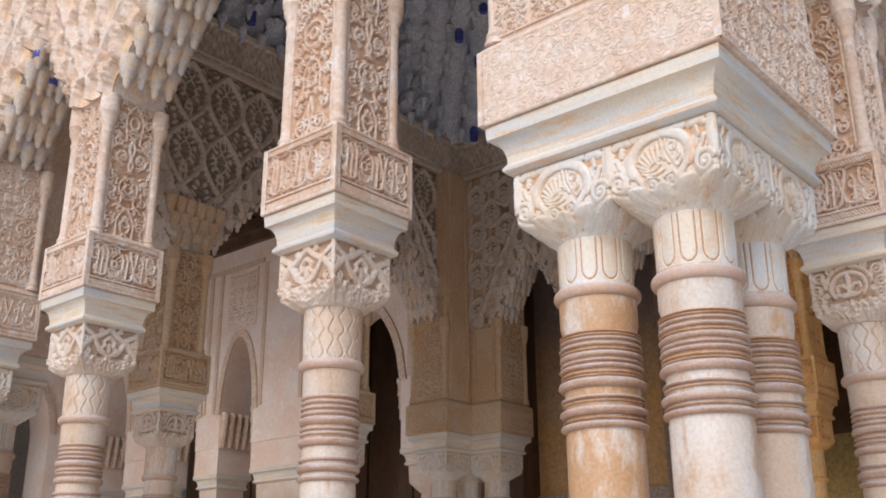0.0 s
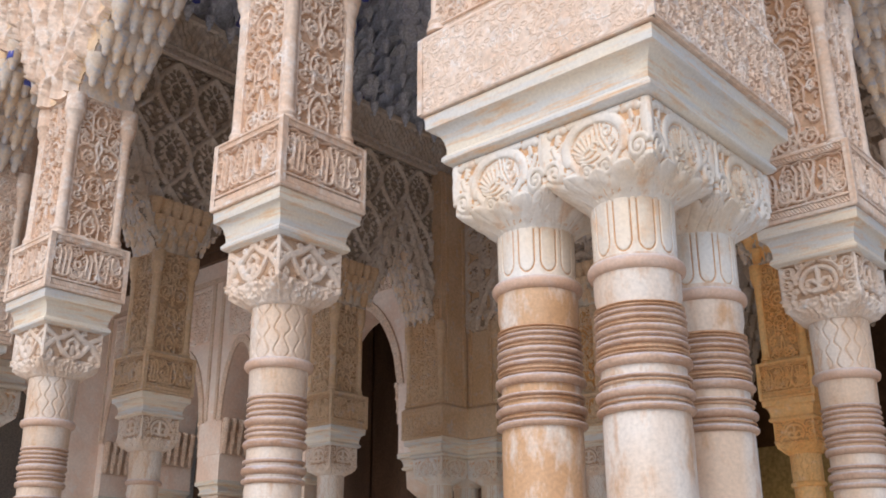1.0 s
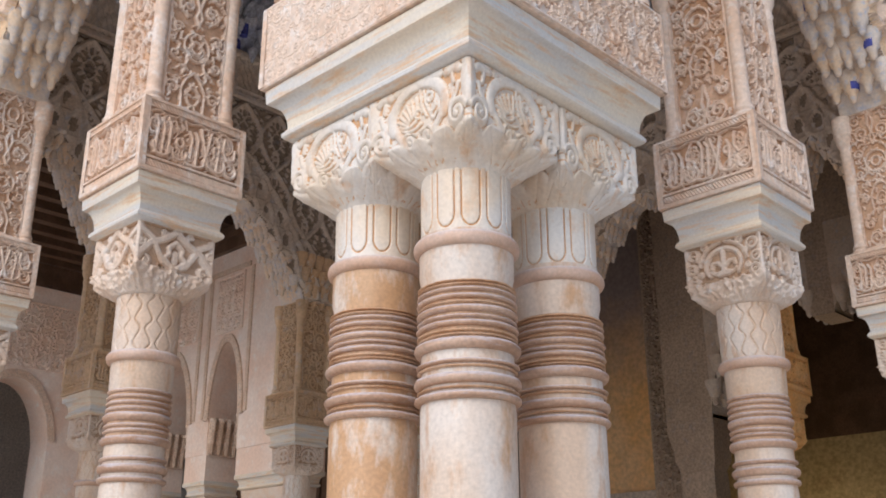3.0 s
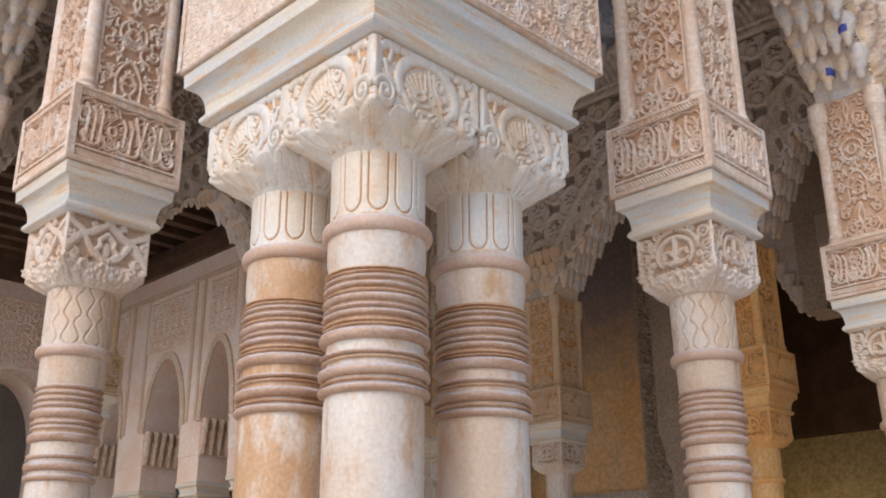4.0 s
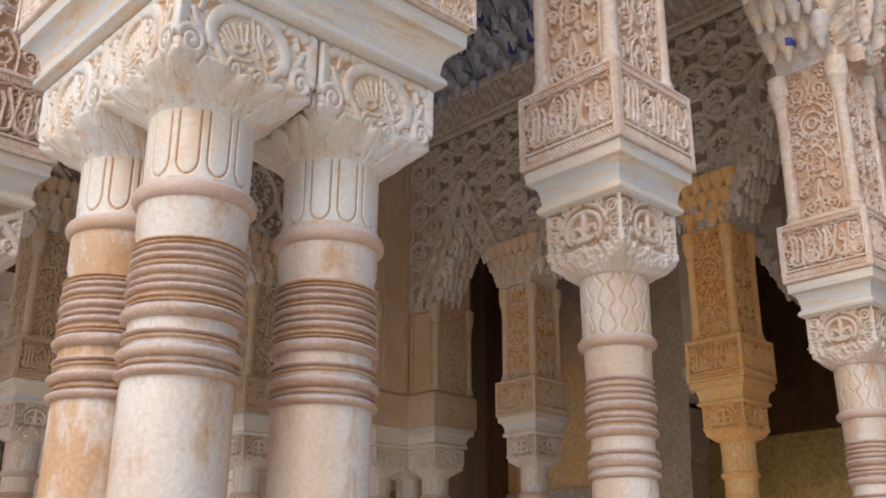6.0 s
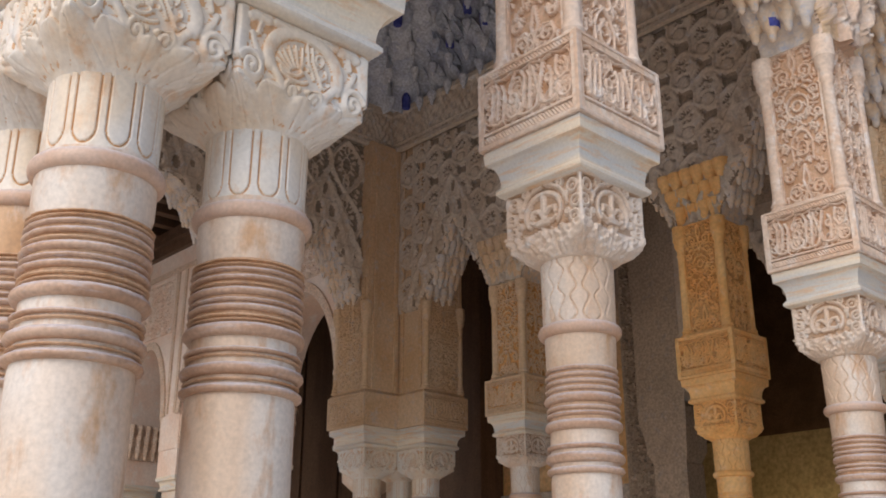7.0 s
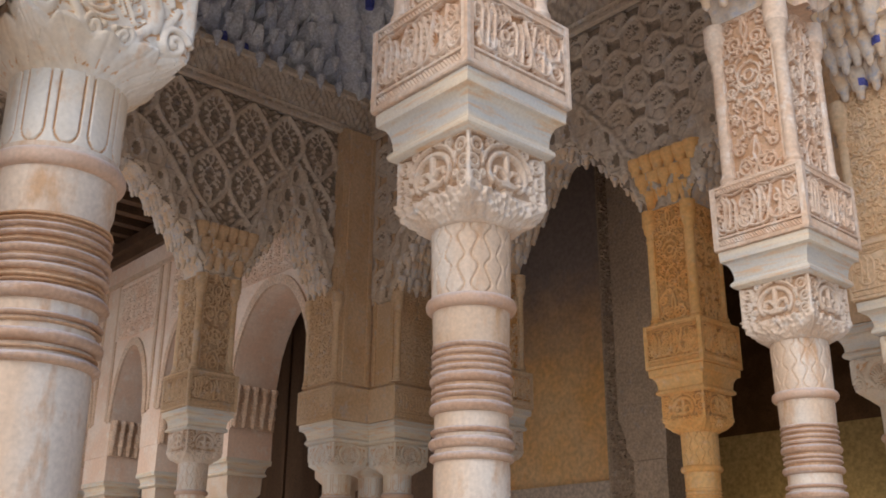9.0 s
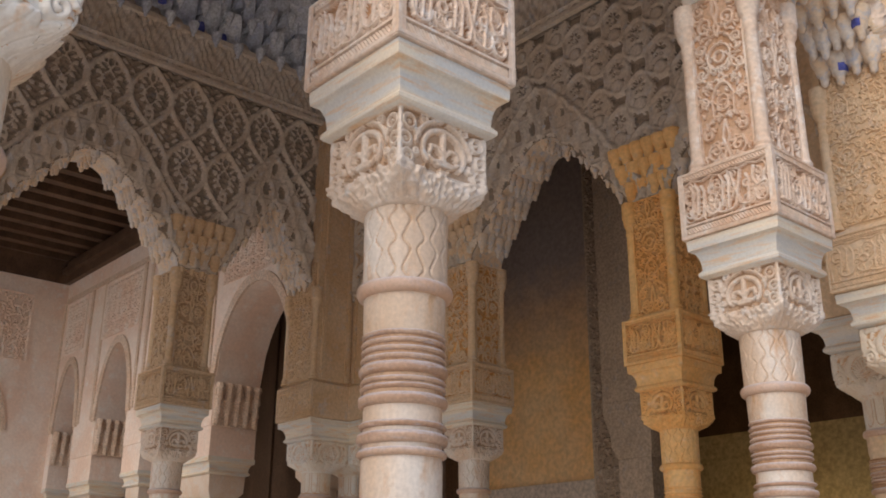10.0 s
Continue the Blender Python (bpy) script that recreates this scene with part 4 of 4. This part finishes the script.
def face_sheet(wall, posts, f, step, depth, mats, name, z1=4.86, cut=0.24):
    """The carved face of a wall, with a band of stalactite niches round each arch."""
    ob, spans, turn = wall
    u0, u1 = posts[0] + 0.14, posts[-1] - 0.14
    mid = (u0 + u1) / 2

    def pattern(U, V):
        u, z = U + mid, V + Z_SP
        H = 0.72 * f(U, V)
        for a, b in spans:
            m, c = (a + b) / 2, (b - a) / 2 + 0.115
            s = np.clip((z - 3.66) / (4.50 - 3.66), 0, 1)
            lobe = 0.016 * np.abs(np.sin(z * math.pi / 0.105))
            e = np.abs(u - m) - c * (1 - s) ** (0.72 if c > 0.6 else 0.9) - lobe
            band = (e < 0) & (z < 4.50)
            H = np.where(band, niches(u - m, z), H)
            rim = np.abs(u - m) - (c - 0.115) * half_width(z, c - 0.115)
            H = np.where((np.abs(e) < 0.016) & (z < 4.52) & (z > 3.70), 1.0, H)
            H = np.where((rim < 0.014) & (z < Z_AP + 0.014), np.minimum(H, 0.12), H)
        return H

    me = relief(name, u1 - u0, z1 - Z_SP, step, pattern, depth, cut, lambda u, v: ~inside(u + mid, v + Z_SP, spans))
    me.shade_smooth()
    return place(name, me, mats, ob, turn @ pose(mid, -0.121, Z_SP))


face_sheet(WEST, YS, sebka, 0.0085, 0.042, [STUCCO_INNER, STUCCO_SHADE], "lattice_relief")
face_sheet(NORTH, XS, scales, 0.0085, 0.042, [STUCCO_INNER, STUCCO_SHADE], "scale_relief")
face_sheet(SOUTH, XS_OUT, facade, 0.0085, 0.065, [STUCCO, OCHRE_PALE_GLOW], "facade_relief", cut=0.36)
face_sheet(EAST, YS_OUT, facade, 0.0085, 0.065, [STUCCO, OCHRE_PALE_GLOW], "facade_relief", cut=0.36)

# inner frieze under the dome and the outer eaves
frieze = thing("frieze", 0, 0, 4.86, "weathered inscribed stucco frieze above the lattice", "frieze", kind="structure")
X0, X1, Y0, Y1 = -4.48, -0.82, 2.06, 5.72
for width, m in ((X1 - X0, pose((X0 + X1) / 2, Y1 - 0.02, 0)), (Y1 - Y0, pose(X0 + 0.02, (Y0 + Y1) / 2, 0, 0, 0, 90)), (X1 - X0, pose((X0 + X1) / 2, Y0 + 0.02, 0, 0, 0, 180)), (Y1 - Y0, pose(X1 - 0.02, (Y0 + Y1) / 2, 0, 0, 0, -90))):
    place("carved_band", relief("carved_band", width, 0.34, 0.012, lambda U, V: np.where((V < 0.03) | (V > 0.30) | ((V > 0.055) & (V < 0.07)), 1.0, 0.45 + 0.35 * np.sin(U * 95) * np.cos(V * 60 + 2 * np.sin(U * 31))), 0.03), [STUCCO_INNER, STUCCO_INNER], frieze, m)

# stalactite dome
def cell(w, h, d):
    """A niche with a pointed hood that hangs forward over the one below it (front towards -y)."""
    vs, fs, n, k = [], [], 8, 6
    for j in range(k + 1):
        t = j / k
        for i in range(n + 1):
            a = math.pi * i / n
            hollow = math.sin(a) * (1 - t ** 2.2)
            vs.append((-w / 2 * math.cos(a) * (1 - 0.55 * t ** 3), d * (0.9 * hollow - t * 0.75), h * t))
    for j in range(k):
        for i in range(n):
            a = j * (n + 1) + i
            fs.append((a, a + 1, a + n + 2, a + n + 1))
    return vs, fs


def dome():
    rng = random.Random(8)
    items, blue, shell = [], [], []
    cx, cy = (X0 + X1) / 2, (Y0 + Y1) / 2
    rows = 7
    for r in range(rows):
        z = 5.19 + 0.112 * r
        hx, hy = (X1 - X0) / 2 - 0.04 - 0.088 * r, (Y1 - Y0) / 2 - 0.04 - 0.088 * r
        cut = 0.30 + 0.10 * r
        ring = [(-hx + cut, -hy), (hx - cut, -hy), (hx, -hy + cut), (hx, hy - cut), (hx - cut, hy), (-hx + cut, hy), (-hx, hy - cut), (-hx, -hy + cut)]
        shell.append([(cx + a * 1.09, cy + b * 1.09, z) for a, b in ring])
        for (ax, ay), (bx, by) in zip(ring, ring[1:] + ring[:1]):
            run = math.hypot(bx - ax, by - ay)
            n = max(1, round(run / 0.17))
            for k in range(n):
                q = (k + 0.5 + (0.5 if r % 2 else 0)) / n
                if q > 1:
                    continue
                ang = math.degrees(math.atan2(by - ay, bx - ax))
                m = pose(cx + ax + (bx - ax) * q, cy + ay + (by - ay) * q, z - rng.uniform(0, 0.04), 0, 0, ang + 180)
                big = rng.uniform(0.9, 1.25)
                items.append((*cell(run / n * 1.02, 0.22 * big, 0.15), m))
                items.append((*corbel(0.5), m @ pose(run / n / 2, -0.03, -0.05 + rng.uniform(-0.02, 0.02), 0, 0, 0)))
                if rng.random() < 0.30:
                    blue.append((*lathe([(0.030, 0.0), (0.034, 0.09), (0.018, 0.13), (0.002, 0.16)], 6), m @ pose(0, 0.05, 0.0)))
    vs, fs = merge(items)
    for a, b in zip(shell[:-1], shell[1:]):
        o = len(vs)
        vs += a + b
        fs += [(o + i, o + (i + 1) % 8, o + 8 + (i + 1) % 8, o + 8 + i) for i in range(8)]
    ob = tagged(place("ceiling", mesh_of("ceiling", vs, fs, sharp=50), DOMEMAT), "grey stalactite dome with traces of blue paint", "ceiling", kind="structure")
    place("blue_trace", mesh_of("blue_trace", *merge(blue), smooth=False), BLUE, ob)
    top = shell[-1]
    lid = mesh_of("ceiling_cap", [(x, y, z) for x, y, z in top] + [(x, y, z + 0.5) for x, y, z in top] + [(cx, cy, top[0][2] + 0.9)], [(i, (i + 1) % 8, 8 + (i + 1) % 8, 8 + i) for i in range(8)] + [(8 + i, 8 + (i + 1) % 8, 16) for i in range(8)], smooth=False)
    tagged(place("ceiling_cap", lid, WOOD), "dark wooden cap over the stalactite dome", "ceiling", kind="structure")


dome()
roof = thing("roof", 0, 0, 0, "closed pavilion roof above the walls", "roof", kind="structure")
for item in ((-4.75, -0.56, 1.80, 2.05, 5.201, 6.6), (-4.75, -0.56, 5.74, 5.99, 5.201, 6.6), (-4.75, -4.50, 2.06, 5.73, 5.201, 6.6), (-0.81, -0.56, 2.06, 5.73, 5.201, 6.6)):
    place("upper_wall", mesh_of("upper_wall", *boxes([item]), smooth=False), PLAIN, roof)
place("covering", mesh_of("covering", *boxes([(-5.1, -0.2, 1.4, 6.6, 6.601, 7.2)]), smooth=False), PLAIN, roof)

# floor, court, gallery
ground = tagged(place("ground", mesh_of("ground", *boxes([(-400, 400, -400, 400, -0.3, 0.0)]), smooth=False), PAVE), "pale stone paving of the court", "ground", kind="structure")


# ---- galleries beyond the pavilion ----
def arch_wall(name, label, u0, u1, z1, thick, arches, mats, turn, spring=3.32, foot=2.76):
    """A wall in the x-z plane (face at y = 0, body behind it) with pointed openings (centre, half-width, apex); it ends at foot where an opening has piers."""
    ob = thing(name, 0, 0, 0, label, "wall", kind="structure")
    vs, fs = [], []

    def quadstrip(poly, sides=(0, 1, 2, 3)):
        o = len(vs)
        n = len(poly)
        vs.extend([(x, 0, z) for x, z in poly] + [(x, thick, z) for x, z in poly])
        fs.append(tuple(o + i for i in range(n)))
        fs.append(tuple(o + n + i for i in range(n))[::-1])
        for i in sides:
            k = (i + 1) % n
            fs.append((o + k, o + i, o + n + i, o + n + k))

    edge = u0
    for c, hw, apex in sorted(arches):
        quadstrip([(edge, foot), (c - hw, foot), (c - hw, z1), (edge, z1)])
        n = 18
        curve = []
        for i in range(n + 1):
            t = -1 + 2 * i / n
            curve.append((c + hw * t, spring + (apex - spring) * (1 - abs(t) ** 2.1) ** 0.62))
        for (xa, za), (xb, zb) in zip(curve[:-1], curve[1:]):
            quadstrip([(xa, za), (xb, zb), (xb, z1), (xa, z1)], (0, 2))
        edge = c + hw
    quadstrip([(edge, foot), (u1, foot), (u1, z1), (edge, z1)])
    me = mesh_of("plaster", vs, fs, smooth=False)
    bm = bmesh.new()
    bm.from_mesh(me)
    bmesh.ops.remove_doubles(bm, verts=bm.verts, dist=0.0005)
    bm.to_mesh(me)
    bm.free()
    place("plaster", me, mats, ob, turn)
    # raised archivolts
    for c, hw, apex in arches:
        pts, inner, outer, n = [], [], [], 26
        for i in range(n + 1):
            t = -1 + 2 * i / n
            x, z = c + hw * t, spring + (apex - spring) * (1 - abs(t) ** 2.1) ** 0.62
            inner.append((x, z))
            outer.append((c + (hw + 0.07) * t, spring + (apex + 0.08 - spring) * (1 - abs(t) ** 2.1) ** 0.62))
        av = [(x, -0.02, z) for x, z in inner] + [(x, -0.02, z) for x, z in outer] + [(x, 0.001, z) for x, z in inner] + [(x, 0.001, z) for x, z in outer]
        m = n + 1
        af = [(i, i + 1, m + i + 1, m + i) for i in range(n)] + [(m + i, m + i + 1, 3 * m + i + 1, 3 * m + i) for i in range(n)] + [(i + 1, i, 2 * m + i, 2 * m + i + 1) for i in range(n)]
        place("archivolt", mesh_of("archivolt", av, af), EDGE, ob, turn)
    return ob


EDGE = material("worn_ochre_edge", (0.74, 0.54, 0.40), (0.78, 0.62, 0.50), (0.72, 0.60, 0.5), coarse=8, fine=80)
ARCHES = [(-5.74, 0.56, 4.06), (-7.30, 0.245, 4.04), (-8.25, 0.35, 4.03), (-9.40, 0.275, 4.01)]
FACE = pose(0.05, 5.74, 0)
cross = arch_wall("wall_gallery", "pale pink plaster gallery wall with pointed arches", -9.785, -4.845, 4.97, 0.42, ARCHES, PINK, FACE, foot=3.002)
place("border", mesh_of("border", *boxes([(-9.74, -7.0, -0.018, 0.0, 4.74, 4.79)]), smooth=False), EDGE, cross, FACE)
for c, hw, apex in ARCHES:
    for s in (-1, 1):
        place("upright_band", mesh_of("upright_band", *boxes([(c + s * (hw + 0.10) - 0.02, c + s * (hw + 0.10) + 0.02, -0.016, 0.0, 3.34, 4.738)]), smooth=False), EDGE, cross, FACE)
for c, w in ((-9.4, 0.5), (-8.25, 0.85), (-7.3, 0.44)):
    place("carved_panel", relief("carved_panel", w, 0.58, 0.009, arabesque(w, 0.56, 21, 0.2, 0.03), 0.024), [PINK, EDGE], cross, FACE @ pose(c, 0.004, 4.14))
place("crest_panel", relief("crest_panel", 1.1, 0.55, 0.009, arabesque(1.1, 0.55, 22, 0.2, 0.03), 0.02), [PINK, EDGE], cross, FACE @ pose(-5.74, 0.004, 4.15))


def gallery_pier(x0, x1):
    """The corbelled support between two gallery arches, down to a plain column."""
    c, hw = (x0 + x1) / 2, (x1 - x0) / 2
    ob = thing("gallery_pier", c + 0.05, 5.95, 0, "pale gallery pier with stalactite corbels on a marble column", "pier", "piers of the gallery")
    place("block", mesh_of("block", *boxes([(-hw, hw, -0.205, 0.205, 2.765, 3.0)]), smooth=False), PINK, ob)
    foot = [(-hw, -0.205, -1, -1), (hw, -0.205, 1, -1), (hw, 0.205, 1, 1), (-hw, 0.205, -1, 1)]
    place("cornice", mesh_of("cornice", *moulded(foot, cove(2.63, 2.764, -0.03, 0.0))), MARBLE_GREY, ob)
    place("capital", mesh_of("capital", *moulded(foot, [(-0.13, 2.40), (-0.08, 2.46), (-0.05, 2.50), (-0.045, 2.629)])), CAPSTONE, ob)
    place("shaft", mesh_of("shaft", *lathe([(0.10, 0), (0.095, 2.41)], 28)), MARBLE, ob)
    for s in (-1, 1):
        items = []
        for row in range(3):
            for k in range(5):
                items.append((*lathe([(0.012, 0), (0.026, 0.02), (0.030, 0.085), (0.040, 0.10), (0.036, 0.13)], 8), pose(s * (hw + 0.01 + 0.012 * row), -0.17 + 0.085 * k, 3.0 + 0.105 * row)))
        place("backing", mesh_of("backing", *boxes([tuple(sorted((s * hw, s * (hw + 0.022)))) + (-0.20, 0.20, 3.0, 3.30)]), smooth=False), EDGE, ob)
        place("corbelled_impost", mesh_of("corbelled_impost", *merge(items)), EDGE, ob, None, "corbelled stalactite impost under the arch")["kind"] = "stuff"


edges = sorted(ARCHES)
bounds = [(-9.80, edges[0][0] - edges[0][1])] + [(a[0] + a[1], b[0] - b[1]) for a, b in zip(edges[:-1], edges[1:])] + [(-5.18, -4.85)]
for a, b in bounds:
    gallery_pier(a, b)

# west end wall of that gallery, with one deep ornate arch
west_turn = pose(-9.74, -0.2, 0, 0, 0, 90)
far = arch_wall("wall_gallery_end", "pink plaster end wall with an ornate arch", -6.0, 6.36, 4.97, 0.4, [(5.0, 0.42, 3.95), (3.4, 0.42, 3.95), (1.8, 0.42, 3.95), (0.2, 0.42, 3.95)], PINK, west_turn, foot=0.0)
for c in (5.0, 3.4, 1.8):
    place("carved_panel", relief("carved_panel", 1.2, 0.72, 0.012, arabesque(1.2, 0.72, 25, 0.24, 0.03), 0.025), [PINK, EDGE], far, west_turn @ pose(c, 0.004, 4.06))

# wooden ceilings of the galleries
def wood_ceiling(name, label, x0, x1, y0, y1, z):
    ob = thing(name, 0, 0, 0, label, "ceiling", kind="structure")
    items = [(x0, x1, y0, y1, z + 0.42, z + 0.6)]
    n = int((x1 - x0) / 0.30)
    items += [(x0 + (i + 0.5) * (x1 - x0) / n - 0.05, x0 + (i + 0.5) * (x1 - x0) / n + 0.05, y0, y1, z + 0.26, z + 0.42) for i in range(n)]
    items += [(x0, x1, y1 - 0.46, y1 - 0.41, z, z + 0.26), (x0 + 0.41, x0 + 0.46, y0, y1 - 0.461, z, z + 0.26), (x0, x1, y1 - 0.51, y1 - 0.461, z + 0.10, z + 0.16), (x0, x1, y0, y0 + 0.1, z - 0.02, z + 0.26)]
    place("beams", mesh_of("beams", *boxes(items), smooth=False), WOOD, ob)


wood_ceiling("ceiling_west", "dark cedar gallery ceiling with beams and frieze boards", -10.2, -4.76, 3.3, 6.15, 4.972)
wood_ceiling("ceiling_side", "dark cedar ceiling of the west gallery along the court", -10.2, -8.3, -6.0, 3.29, 4.972)
wood_ceiling("ceiling_north", "dark cedar ceiling of the north gallery", -10.2, 4.0, 6.16, 12.0, 5.042)

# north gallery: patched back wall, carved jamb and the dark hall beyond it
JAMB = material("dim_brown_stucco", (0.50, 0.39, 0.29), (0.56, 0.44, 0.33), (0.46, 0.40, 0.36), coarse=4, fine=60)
# Darker copy of JAMB that paints shade into its hollows.
JAMB_SHADE = material("shaded_brown_hollow", (0.38, 0.29, 0.21), (0.42, 0.32, 0.24), (0.36, 0.30, 0.26), coarse=4, fine=60)
back = thing("wall_back", 0.08, -0.32, 0, "old plaster wall, grey above and ochre with painted warm light below", "wall", kind="structure")
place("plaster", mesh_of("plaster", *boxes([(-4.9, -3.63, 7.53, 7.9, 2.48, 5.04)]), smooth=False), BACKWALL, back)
place("dado", mesh_of("dado", *boxes([(-4.9, -3.63, 7.50, 7.9, 0.0, 2.478)]), smooth=False), PLAIN, back)
place("jamb", relief("jamb", 0.24, 5.04, 0.014, arabesque(0.24, 5.04, 27, 0.3, 0.1), 0.02), [JAMB, JAMB_SHADE], back, pose(-3.51, 7.50, 0))
for i in range(16):
    place("timber_board", shared(("board", i % 2), lambda: mesh_of("timber_board", *boxes([(0, 0.29, -0.02 * (i % 2), 0.29, 0, 5.04)]), smooth=False)), TIMBER, back, pose(-9.79 + 0.30 * i, 7.31, 0))
place("timber_board", mesh_of("timber_board", *boxes([(-4.99, -4.901, 7.28, 7.6, 0, 5.04)]), smooth=False), TIMBER, back)
place("jamb_core", mesh_of("jamb_core", *boxes([(-3.628, -3.39, 7.505, 7.9, 0, 5.04)]), smooth=False), JAMB, back)
hall = thing("wall_hall", 0, -0.32, 0, "dim olive plaster at the back of the dark hall, with added dark boards", "wall", kind="structure")
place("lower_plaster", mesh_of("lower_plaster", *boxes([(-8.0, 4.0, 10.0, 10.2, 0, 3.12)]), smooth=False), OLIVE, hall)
# Added dark boards stand in for shade; the unseen south one blocks light.
for item in ((-8.0, 4.0, 10.0, 10.2, 3.121, 5.04), (-8.2, -8.0, 7.61, 10.2, 0, 5.04), (3.8, 4.0, 6.50, 9.99, 0, 5.04), (-0.42, 4.0, 6.29, 6.49, 0, 5.04)):
    place("boarding", mesh_of("boarding", *boxes([item]), smooth=False), WOOD, hall)
# Added closed box that blocks the sky and keeps the end arches dark.
for item in ((-12.4, -12.2, -6, 12, 0, 5.6), (-12.2, -10.2, -6, 12, 5.05, 5.6), (-12.2, -10.2, 11.8, 12, 0, 5.04), (-12.2, -10.2, -6, -5.8, 0, 5.04)):
    place("room_wall", mesh_of("room_wall", *boxes([item]), smooth=False), PLAIN, far)


def hall_arcade():
    """A dim wall in the hall on two stalactite arches that meet in a pendant."""
    ob = thing("wall_arcade", 0.06, 6.98, 0, "dim grey stucco arches with stalactites in the hall", "wall", kind="structure")
    z0, z1 = 2.92, 4.15
    vs, fs, drops = [], [], []
    spans = ((-2.98, -2.16), (-2.0, -0.60))
    items = [(-3.36, -2.98, 0, 0.3, z0, 5.04), (-2.16, -2.0, 0, 0.3, 3.5, 5.04), (-0.60, 3.79, 0, 0.3, 0, 5.04), (-2.98, -2.16, 0, 0.3, z1, 5.04), (-2.0, -0.60, 0, 0.3, z1, 5.04)]
    for a, b in spans:
        m, c = (a + b) / 2, (b - a) / 2
        for s in (-1, 1):
            low = z0 if (s < 0) == (a == spans[0][0]) else 3.5
            n, tiers = 42, 7
            for i in range(n):
                q0, q1 = i / n, (i + 1) / n
                za, zb = low + (z1 - low) * q0, low + (z1 - low) * q1
                step = math.floor(q0 * tiers + 1e-6)
                ha, hb = ((1 - (step + f) / tiers) ** 0.75 for f in (0, 1))
                wide = c * (hb + (ha - hb) * math.sqrt(max(0.0, 1 - (q0 * tiers - step) ** 2)))
                o = len(vs)
                pts = [(m + s * c, za), (m + s * wide, za), (m + s * wide, zb), (m + s * c, zb)]
                vs.extend([(x, 0, z) for x, z in pts] + [(x, 0.3, z) for x, z in pts])
                fs.extend([(o, o + 1, o + 2, o + 3), (o + 7, o + 6, o + 5, o + 4), (o + 1, o + 5, o + 6, o + 2), (o, o + 4, o + 5, o + 1)])
            for i in range(1, tiers):
                q = i / tiers
                for v in (0.02, 0.15, 0.28):
                    drops.append((*corbel(0.9), pose(m + s * (c * (1 - q) ** 0.75 + 0.02), v, low + (z1 - low) * q - 0.08)))
    for item in items:
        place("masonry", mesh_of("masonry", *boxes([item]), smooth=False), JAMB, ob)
    place("arch_soffit", mesh_of("arch_soffit", vs, fs, smooth=False), STUCCO_INNER, ob)
    place("stalactite_rows", mesh_of("stalactite_rows", *merge(drops)), STUCCO_INNER, ob)["kind"] = "stuff"
    place("capital", mesh_of("capital", *moulded([(-3.34, 0.02, -1, -1), (-3.0, 0.02, 1, -1), (-3.0, 0.28, 1, 1), (-3.34, 0.28, -1, 1)], [(-0.04, 2.56), (-0.01, 2.64), (-0.01, 2.70), (0.02, 2.84), (0.02, 2.918)])), JAMB, ob)
    place("pilaster", mesh_of("pilaster", *boxes([(-3.30, -3.04, 0.06, 0.26, 0, 2.558)]), smooth=False), JAMB, ob)


hall_arcade()
# floor under the pavilion
tagged(place("floor", mesh_of("floor", *boxes([(-9.8, -0.3, 1.5, 10.0, 0.001, 0.03)]), smooth=False), PAVE), "marble floor of pavilion and galleries", "floor", kind="structure")
